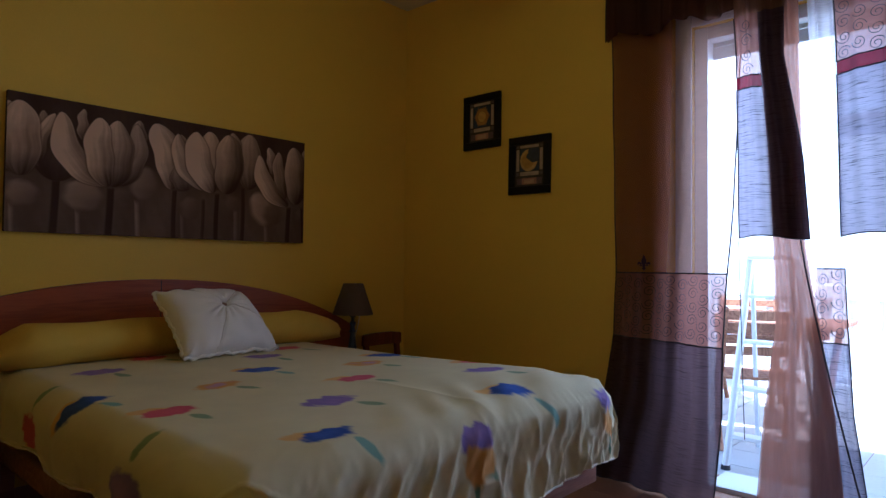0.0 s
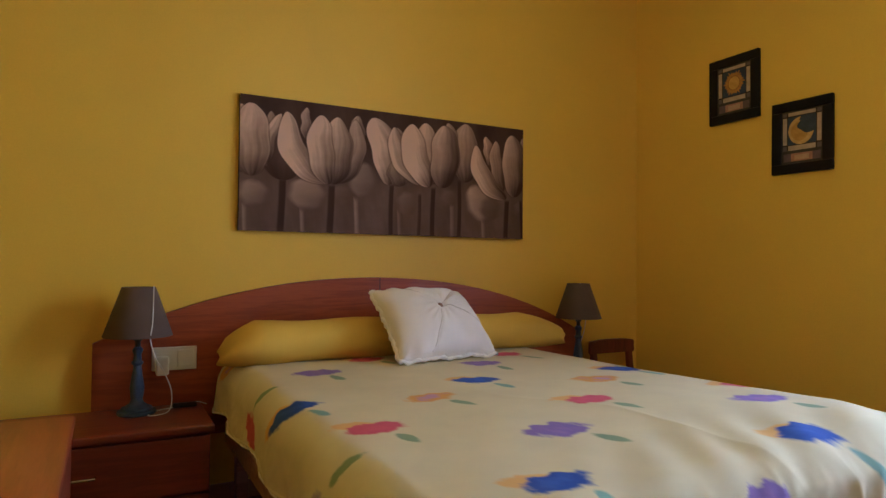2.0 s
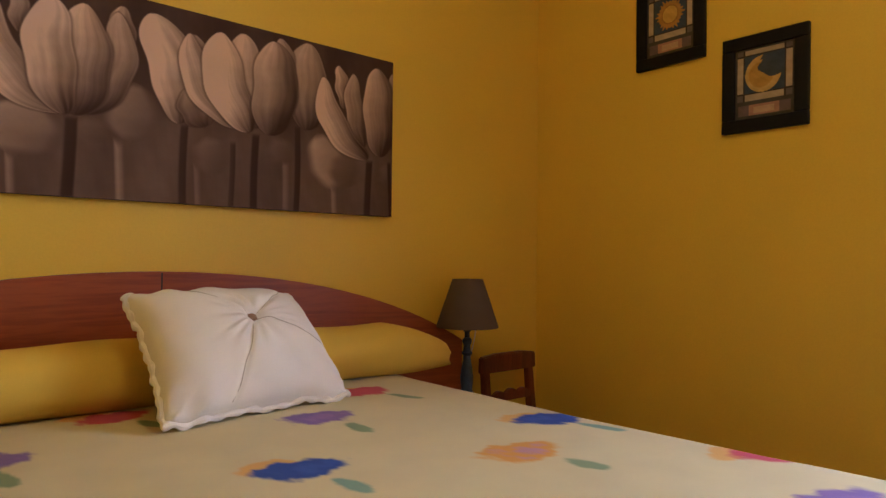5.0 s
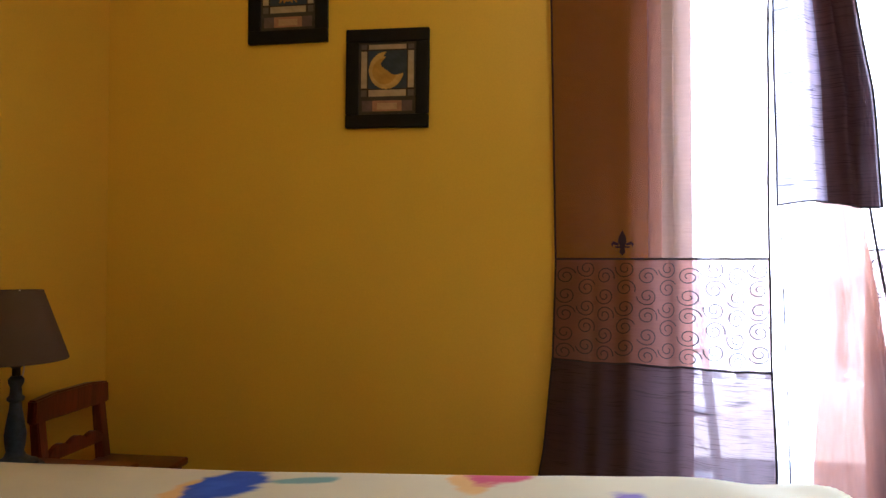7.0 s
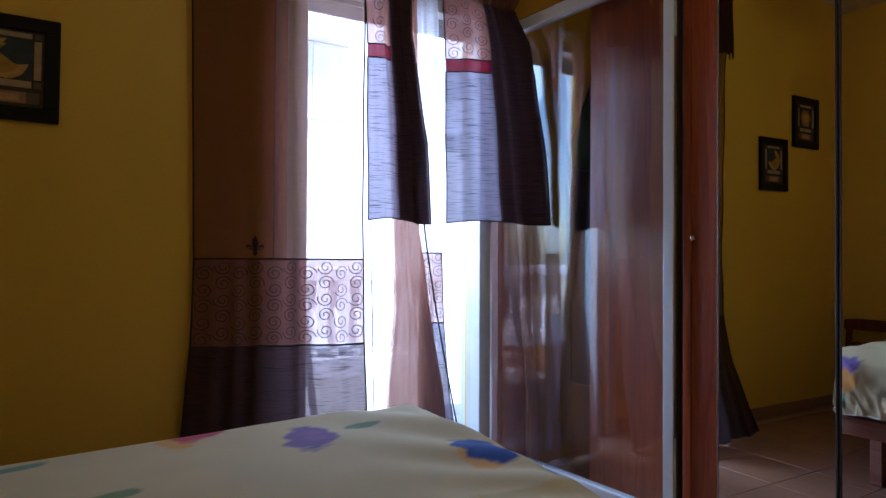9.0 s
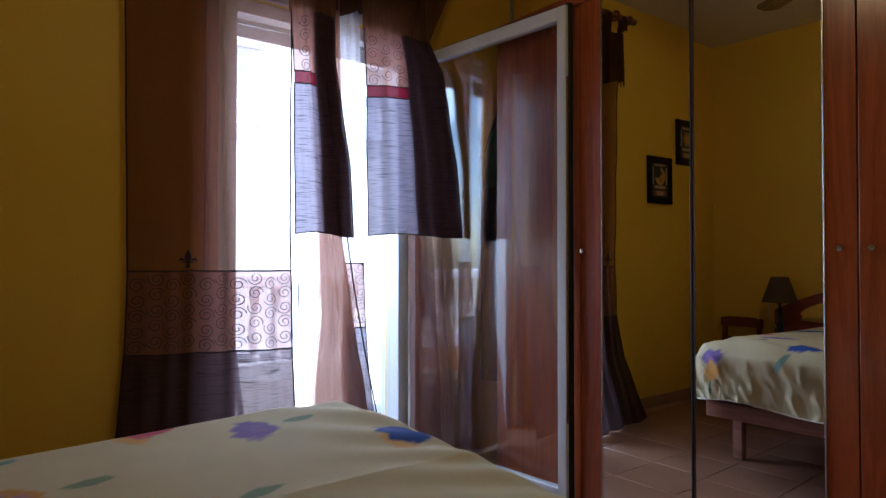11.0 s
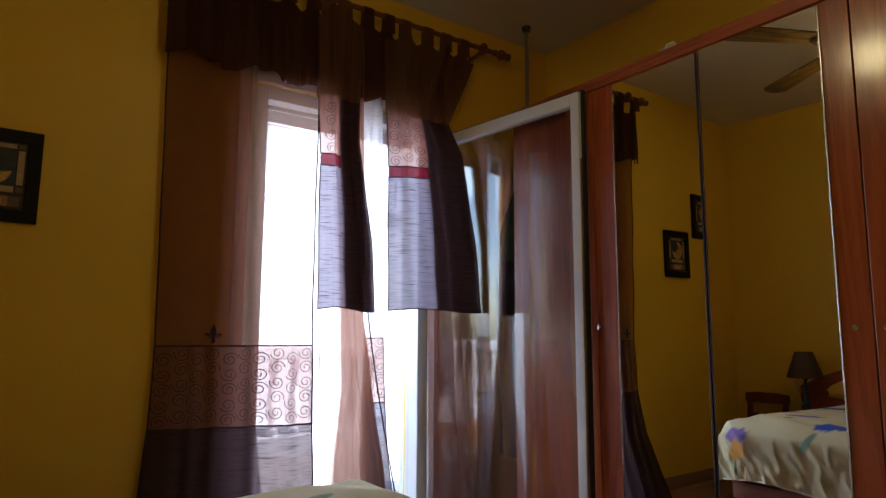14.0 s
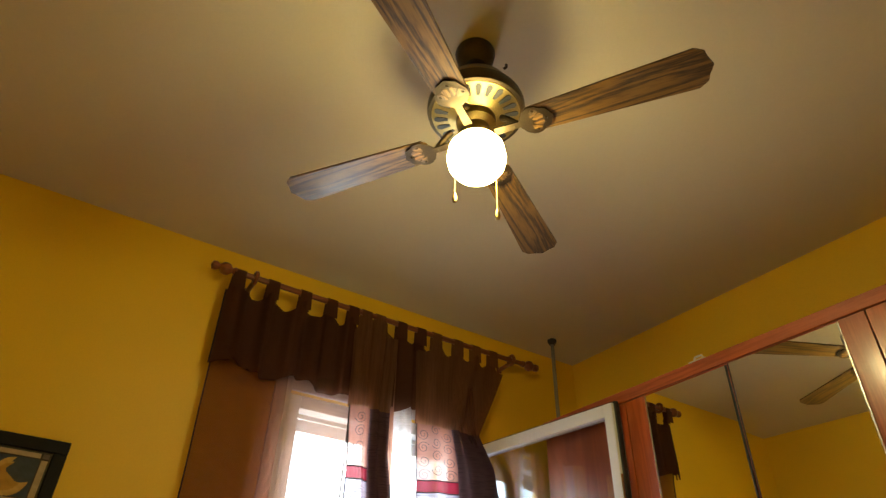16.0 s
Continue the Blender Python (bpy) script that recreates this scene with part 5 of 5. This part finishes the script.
scal = scallops([(-1.59 - y) / 1.07 for y in (-1.625, -1.79, -1.955, -2.095, -2.215, -2.36, -2.50, -2.62)], 1.07)
val_l = sheet((ZL, (-1.59,) * 7), (ZL, (-2.66,) * 7), (ZL, (-0.125,) * 7), 2.21, 2.53, 8.3, 0.022, 1.0, 30, 140, top=scal)
val_l[..., 2] += np.linspace(0, 1, 30)[:, None] * (0.02 * np.sin(np.linspace(0, 1, 140) * 21))[None, :]
cloth("valance", val_l, C_DARK, left_curtain, "gathered dark chocolate heading")
val_2 = val_l.copy()
val_2[..., 0] += 0.02
cloth("valance_lining", val_2, C_DARK, left_curtain)
seam(val_l[:, 0], left_curtain)
tabs((-1.625, -1.79, -1.955, -2.095, -2.215, -2.50, -2.62), left_curtain, C_DARK, 2.60)
fl = bmesh.new()
fy_, fz_ = -1.818, 1.022
for o in ([(0, 0.0), (0.010, 0.012), (0.006, 0.03), (0.014, 0.05), (0.012, 0.066), (0, 0.092), (-0.012, 0.066), (-0.014, 0.05), (-0.006, 0.03), (-0.010, 0.012)],
          [(0.012, 0.044), (0.030, 0.052), (0.038, 0.042), (0.032, 0.030), (0.030, 0.040), (0.014, 0.036)], [(-0.012, 0.044), (-0.014, 0.036), (-0.030, 0.040), (-0.032, 0.030), (-0.038, 0.042), (-0.030, 0.052)],
          [(-0.024, 0.028), (0.024, 0.028), (0.024, 0.034), (-0.024, 0.034)]):
    bm_prism(fl, [(fy_ + a * 0.9, fz_ + b * 0.85) for a, b in o], "x", -0.145, -0.143)
part("applique", fl, C_HEM, left_curtain, "small dark lily-shaped applique")


def short_panel(yl, yr, xl, xr, folds, dark_from, phase, label, tab_ys, zb=1.17):
    """A short hanging: crinkled top, spiral band, red ribbon, grey hem; its far part is folded over and dark."""
    t = thing("short_curtain", (xl[0], yl[0], zb), label, "curtain", "curtains of the terrace doorway")
    zz = (zb, 1.5, 1.95, 2.15, 2.6)
    Lf, Rt, Xx = (zz, yl), (zz, yr), (zz, xl, xr)
    tops = sheet(Lf, Rt, Xx, 2.15, 2.56, folds, 0.013, phase, 40, 70, top=scallops([(yl[-1] - y) / (yl[-1] - yr[-1]) for y in tab_ys], yl[-1] - yr[-1]))
    bandp = sheet(Lf, Rt, Xx, 1.88, 2.15, folds, 0.010, phase, 24, 70)
    ribbon = sheet(Lf, Rt, Xx, 1.825, 1.88, folds, 0.010, phase, 6, 70)
    low = sheet(Lf, Rt, Xx, zb, 1.825, folds, 0.010, phase, 50, 70)
    low[..., 2] += 0.010 * np.sin(np.linspace(0, 1, 70) * 5)[None, :] * np.linspace(0, 1, 50)[:, None] ** 3
    cut = int(dark_from * 69) + 1
    cloth("crinkled_top", tops, C_CRINKLE, t, "brown crinkled cloth")
    back_ = tops.copy()
    back_[..., 0] += 0.018
    cloth("lining", back_, C_CRINKLE, t)
    cloth("band", bandp[:, :cut], C_BAND, t, "rose organza band with spirals")
    swirls(picker(bandp[:, :cut]), abs(bandp[0, cut - 1, 1] - bandp[0, 0, 1]), 1.885, 2.145, t)
    cloth("ribbon", ribbon[:, :cut], C_RED, t, "dark red ribbon")
    cloth("lower_panel", low[:, :cut], C_GREY, t, "lilac grey slub cloth")
    for k, dxx in enumerate((0.0, 0.016)):
        f1 = np.concatenate([bandp, ribbon[1:], low[1:]])[:, cut - 1:].copy()
        f1[..., 0] += dxx
        cloth("fold", f1, C_FOLD, t, "dark folded-over cloth")
    for P_ in (ribbon[0, :cut], ribbon[-1, :cut], low[-1], low[:, 0], bandp[:, 0], low[:, -1]):
        seam(P_, t, 0.003)
    return t


m_panel = short_panel((-2.262, -2.258, -2.252, -2.24, -2.235), (-2.535, -2.512, -2.44, -2.44, -2.46), (-0.16,) * 5, (-0.17,) * 5, 2.4, 0.50, 0.8, "short brown and lilac curtain panel with red ribbon", (-2.29, -2.37))
tabs((-2.29, -2.37), m_panel, C_CRINKLE, 2.60)
r_panel = short_panel((-2.638, -2.633, -2.626, -2.617, -2.60), (-2.985, -2.972, -2.955, -2.97, -3.19), (-0.13, -0.13, -0.13, -0.13, -0.14), (-0.40, -0.37, -0.29, -0.16, -0.13), 2.2, 0.55, 2.0, "short brown and lilac curtain panel beside the open leaf", (-2.72, -2.86, -2.98, -3.10))
tabs((-2.72, -2.86, -2.98, -3.10), r_panel, C_CRINKLE, 2.60)

# the long gathered panels below them
long_mid = thing("long_curtain", (-0.12, -2.5, 0), "gathered brown voile curtain hanging between the short panels", "curtain", "curtains of the terrace doorway")
zz = (0.0, 0.45, 0.80, 1.15, 2.5)
ml, mr = (zz, (-2.33, -2.36, -2.40, -2.39, -2.32)), (zz, (-2.66, -2.615, -2.56, -2.507, -2.48))
for k, dxx in enumerate((-0.135, -0.110)):
    cloth("voile", sheet(ml, mr, (zz, (dxx - 0.05, dxx - 0.02, dxx, dxx, dxx)), 0.02, 2.5, 2.1 + 0.4 * k, 0.009, 0.5 + 0.3 * k, 90, 60), C_STRAND, long_mid, "gathered brown voile")
m2l, m2r = (zz, (-2.52, -2.525, -2.53, -2.545, -2.50)), (zz, (-2.74, -2.675, -2.655, -2.642, -2.62))
mx_ = (zz, (-0.12, -0.09, -0.085, -0.08, -0.08))
cloth("voile", sheet(m2l, m2r, mx_, 1.04, 2.5, 1.8, 0.012, 1.3, 50, 40), C_VOILE, long_mid)
b2 = sheet(m2l, m2r, mx_, 0.735, 1.04, 1.8, 0.012, 1.3, 24, 40)
cloth("band", b2, C_BAND, long_mid, "rose organza band with spirals")
swirls(picker(b2), 0.13, 0.74, 1.035, long_mid)
c2 = sheet(m2l, m2r, mx_, 0.02, 0.735, 1.8, 0.012, 1.3, 40, 40)
cloth("lower_panel", c2, C_GREY, long_mid, "lilac grey slub cloth")
for P_ in (b2[0], b2[-1], b2[:, -1], c2[:, -1], c2[-1]):
    seam(P_, long_mid, 0.003)
seam([(-0.17, -2.50 - 0.24 * max(0, 1 - z / 1.2) ** 1.2, z) for z in np.linspace(1.16, 0.02, 30)], long_mid, 0.0035)
seam([(-0.17, -2.263 - 0.03 * max(0, 1 - z / 1.16), z) for z in np.linspace(1.16, 0.30, 30)], long_mid, 0.002)

long_right = thing("long_curtain", (-0.12, -2.9, 0), "thin voile curtain hanging to the floor beside the open leaf", "curtain", "curtains of the terrace doorway")
rl, rt = (zz, (-2.90, -2.90, -2.895, -2.89, -2.80)), (zz, (-2.95, -2.945, -2.94, -2.935, -2.93))
rx_ = (zz, (-0.10, -0.10, -0.10, -0.10, -0.10), (-0.42, -0.38, -0.34, -0.30, -0.14))
cloth("voile", sheet(rl, rt, rx_, 0.02, 2.4, 3.5, 0.010, 0.2, 80, 60), C_HAZE, long_right, "thin brown voile in soft folds")
rs = sheet(rl, rt, (zz, (-0.12,) * 5, (-0.30, -0.29, -0.26, -0.24, -0.14)), 0.02, 1.3, 2.5, 0.010, 1.2, 60, 40)
rs[..., 1] += 0.012
cloth("rose_voile", rs, C_BROWN, long_right, "brown voile fold")

# ---- corner behind the open leaf ----
pole_ = thing("floor_to_ceiling_pole", (-0.20, -3.50, 0), "thin grey steel pole clamped between floor and ceiling", "pole")
part("shaft", tube([(-0.20, -3.50, 0.02), (-0.20, -3.50, ZC - 0.03)], 0.011, 14), M_STEEL, pole_, smooth=True)
part("foot", lathe([(0.0, 0), (0.028, 0), (0.028, 0.012), (0.016, 0.03), (0.0, 0.031)], (-0.20, -3.50, 0), 18), M_RUBBER, pole_, "black rubber foot", True)
part("cap", lathe([(0.0, -0.034), (0.016, -0.033), (0.027, -0.012), (0.027, -0.001), (0.0, 0.0)], (-0.20, -3.50, ZC), 18), M_RUBBER, pole_, "black rubber cap", True)
coat = thing("hanging_coat", (-0.22, -3.46, 0.35), "dark blue coat hanging on the pole", "coat")
ring_n, lev = 30, 26
bm = bmesh.new()
prev = None
for i in range(lev):
    z = 1.92 - 1.5 * i / (lev - 1)
    q = i / (lev - 1)
    half = 0.05 + 0.12 * min(1, q * 5) + 0.02 * q
    cur = []
    for k in range(ring_n):
        a = 2 * math.pi * k / ring_n
        r = half * (1 + 0.14 * math.sin(a * 5 + 2 * q) * min(1, q * 2.5))
        cur.append(bm.verts.new((-0.23 + r * math.cos(a), -3.44 + 0.55 * r * math.sin(a), z)))
    if prev:
        for k in range(ring_n):
            bm.faces.new((prev[k], prev[(k + 1) % ring_n], cur[(k + 1) % ring_n], cur[k]))
    prev = cur
part("cloth", bm, mat("dark_wool", (0.018, 0.018, 0.028), 0.9, vary=0.3, scale=8, fine=300, bump=0.2), coat, smooth=True)
# dark green shape behind the pane, given the form of a pouch on a strap
bag = thing("green_pouch_form", (-0.30, -3.33, 1.4), "green pouch-shaped form hanging in front of the coat", "bag")
part("pouch", lathe([(0.0, 0.0), (0.06, 0.01), (0.085, 0.07), (0.08, 0.18), (0.05, 0.28), (0.02, 0.31), (0.0, 0.31)], (-0.30, -3.31, 1.42), 20), mat("green_cloth", (0.014, 0.042, 0.014), 0.85, vary=0.2, fine=300, bump=0.2), bag, smooth=True)
part("strap", tube(soft_line([(-0.28, -3.31, 1.72), (-0.25, -3.40, 1.82), (-0.22, -3.49, 1.90)]), 0.006), M_RUBBER, bag, smooth=True)
clip_ = thing("plastic_clip", (-1.38, -3.13, WTOP), "small pale plastic clip lying on the wardrobe", "clip")
part("base", box((-1.42, -3.16, WTOP), (-1.345, -3.115, WTOP + 0.010), 0.003), M_PLASTIC, clip_)
part("bow", tube([(-1.41, -3.13, WTOP + 0.008), (-1.40, -3.13, WTOP + 0.026), (-1.37, -3.13, WTOP + 0.026), (-1.36, -3.13, WTOP + 0.008)], 0.004), M_PLASTIC, clip_, smooth=True)
single("ceiling_hook", tube([(-1.66, -1.985, ZC), (-1.66, -1.985, ZC - 0.012), (-1.652, -1.98, ZC - 0.018)], 0.005), M_DARKBRASS, "small dark hook in the ceiling beside the fan", "hook")

# ---- terrace and what lies beyond ----
ground = single("ground", box((-60, -200, -3.3), (260, 200, -3.2)), mat("dry_ground", (0.36, 0.32, 0.26), 0.9, vary=0.2, scale=0.4, fine=6), "pale dry ground around the house", "ground", kind="structure")
terrace = single("terrace_floor", box((0.25, -6.5, -0.25), (3.0, 1.5, -0.056)), M_GROUT, "terrace floor of pale tiles", "floor", kind="structure")
single("terrace_base", box((0.25, -6.5, -3.2), (3.0, 1.5, -0.25)), M_PLASTER, "white plastered terrace base", "wall", kind="structure")
wall_o = single("wall_outer", box((XE + 0.251, -6.5, -0.05), (XE + 0.29, DOOR_Y0, 3.1)), M_PLASTER, "white plastered outer wall", "wall", kind="structure")
single("wall_outer", box((XE + 0.251, DOOR_Y1, -0.05), (XE + 0.29, 1.5, 3.1)), M_PLASTER, "white plastered outer wall", "wall", kind="structure")
single("wall_outer", box((XE + 0.251, DOOR_Y0, DOOR_H), (XE + 0.29, DOOR_Y1, 3.1)), M_PLASTER, "white plastered outer wall", "wall", kind="structure")
balustrade = thing("balustrade", (2.9, -2.5, -0.05), "white terrace balustrade with turned balusters", "balustrade")
part("plinth", box((2.80, -6.5, -0.056), (3.0, 1.5, 0.12), 0.01), M_PLASTER, balustrade)
part("handrail", box((2.78, -6.5, 0.80), (3.02, 1.5, 0.92), 0.012), M_PLASTER, balustrade)
me_b = None
for k in range(38):
    y = -6.3 + 0.205 * k
    if me_b is None:
        o = part("baluster", lathe([(0.055, 0.0), (0.055, 0.05), (0.035, 0.07), (0.060, 0.20), (0.055, 0.30), (0.030, 0.45), (0.030, 0.52), (0.045, 0.56), (0.045, 0.68)], (2.9, 0, 0.12), 12), M_PLASTER, balustrade, smooth=True)
        me_b = o.data
        o.location.y = y
    else:
        o = new("baluster", me_b)
        o.parent = balustrade
        o.matrix_parent_inverse = Matrix.Translation(-balustrade.location)
        o.location.y = y

ladder = thing("step_ladder", (0.75, -2.2, -0.05), "white folding step ladder standing on the terrace", "ladder")
for y0, dy0 in ((-2.30, 0.05), (-1.98, -0.05)):
    part("rail", tube([(0.52, y0, -0.05), (0.80, y0 + dy0, 1.10)], 0.020, 8), M_ALU, ladder, smooth=True)
    part("back_leg", tube([(1.10, y0, -0.05), (0.82, y0 + dy0, 1.10)], 0.014, 8), M_ALU, ladder, smooth=True)
    part("rubber_foot", lathe([(0.0, 0), (0.026, 0), (0.024, 0.03), (0.0, 0.031)], (0.52, y0, -0.056), 12), M_RUBBER, ladder)
for q in (0.15, 0.37, 0.59, 0.81):
    x, z = 0.52 + 0.28 * q, -0.05 + 1.15 * q
    part("step", box((x - 0.01, -2.30 + 0.05 * q, z - 0.01), (x + 0.08, -1.98 - 0.05 * q, z + 0.01), 0.003), M_ALU, ladder)
part("platform", box((0.76, -2.26, 1.09), (0.88, -2.02, 1.115), 0.004), M_ALU, ladder)

garden_table = thing("garden_table", (1.75, -1.75, -0.05), "weathered teak folding garden table", "table")
for k in range(8):
    part("slat", box((1.38 + 0.092 * k, -2.35, 0.66), (1.46 + 0.092 * k, -1.15, 0.69), 0.004), M_TEAK, garden_table)
for y0 in (-2.25, -1.28):
    part("leg", tube([(1.40, y0, -0.05), (2.08, y0, 0.655)], 0.024, 8), M_TEAK, garden_table)
    part("leg", tube([(2.08, y0 + 0.05, -0.05), (1.40, y0 + 0.05, 0.655)], 0.024, 8), M_TEAK, garden_table)
part("apron", box((1.42, -2.30, 0.60), (1.45, -1.20, 0.655), 0.003), M_TEAK, garden_table)


def folding_chair(x, y, turn):
    t = thing("folding_chair", (0, 0, 0), "weathered teak folding chair on the terrace", "chair", "teak folding chairs")
    for s in (-0.21, 0.19):
        part("leg", tube([(0.24, s, 0), (-0.20, s, 0.86)], 0.018, 8), M_TEAK, t)
        part("leg", tube([(-0.22, s + 0.03, 0), (0.20, s + 0.03, 0.45)], 0.018, 8), M_TEAK, t)
    for k in range(6):
        part("seat_slat", box((-0.18 + 0.068 * k, -0.22, 0.43), (-0.125 + 0.068 * k, 0.23, 0.448), 0.003), M_TEAK, t)
    for k in range(4):
        z = 0.56 + 0.075 * k
        xx = 0.24 - 0.44 * z / 0.86
        part("back_slat", box((xx - 0.01, -0.22, z), (xx + 0.01, 0.22, z + 0.055), 0.003), M_TEAK, t)
    t.matrix_basis = pose(x, y, -0.056, 0, 0, turn)


folding_chair(1.15, -1.95, 25)
folding_chair(2.35, -1.55, 190)
folding_chair(2.30, -0.75, 120)

house = thing("neighbour_house", (9.0, -6.0, -3.2), "white plastered house across the way with flat roof", "house")
part("wall", box((8.0, -14.0, -3.2), (14.0, 3.5, 6.6), 0.02), M_PLASTER, house)
part("roof_edge", box((7.85, -14.15, 6.6), (14.15, 3.65, 6.85), 0.02), M_TERRACE, house)
for y in (-10.5, -7.6, -4.7, -1.8):
    for z in (-1.9, 3.45):
        w_ = part("window", box((7.97, y - 0.55, z), (8.0, y + 0.55, z + 1.25), 0.004), M_FAR, house)
        part("frame", box((7.95, y - 0.03, z), (7.972, y + 0.03, z + 1.25), 0.003), M_WHITE, w_)
        part("sill", box((7.88, y - 0.65, z - 0.09), (8.0, y + 0.65, z - 0.005), 0.006), M_FAR, w_)
        part("awning", box((7.70, y - 0.65, z + 1.27), (8.0, y + 0.65, z + 1.37), 0.01), M_FAR, w_)

tile_floor(terrace, 0.30, 2.80, -4.5, -0.5, 0.33, 0.005, -0.05, M_TERRACE)

# ---- floor tiles ----
tile_floor(floor, XW, XE, YS, YN, 0.33, 0.0025, 0.0, M_TILE)
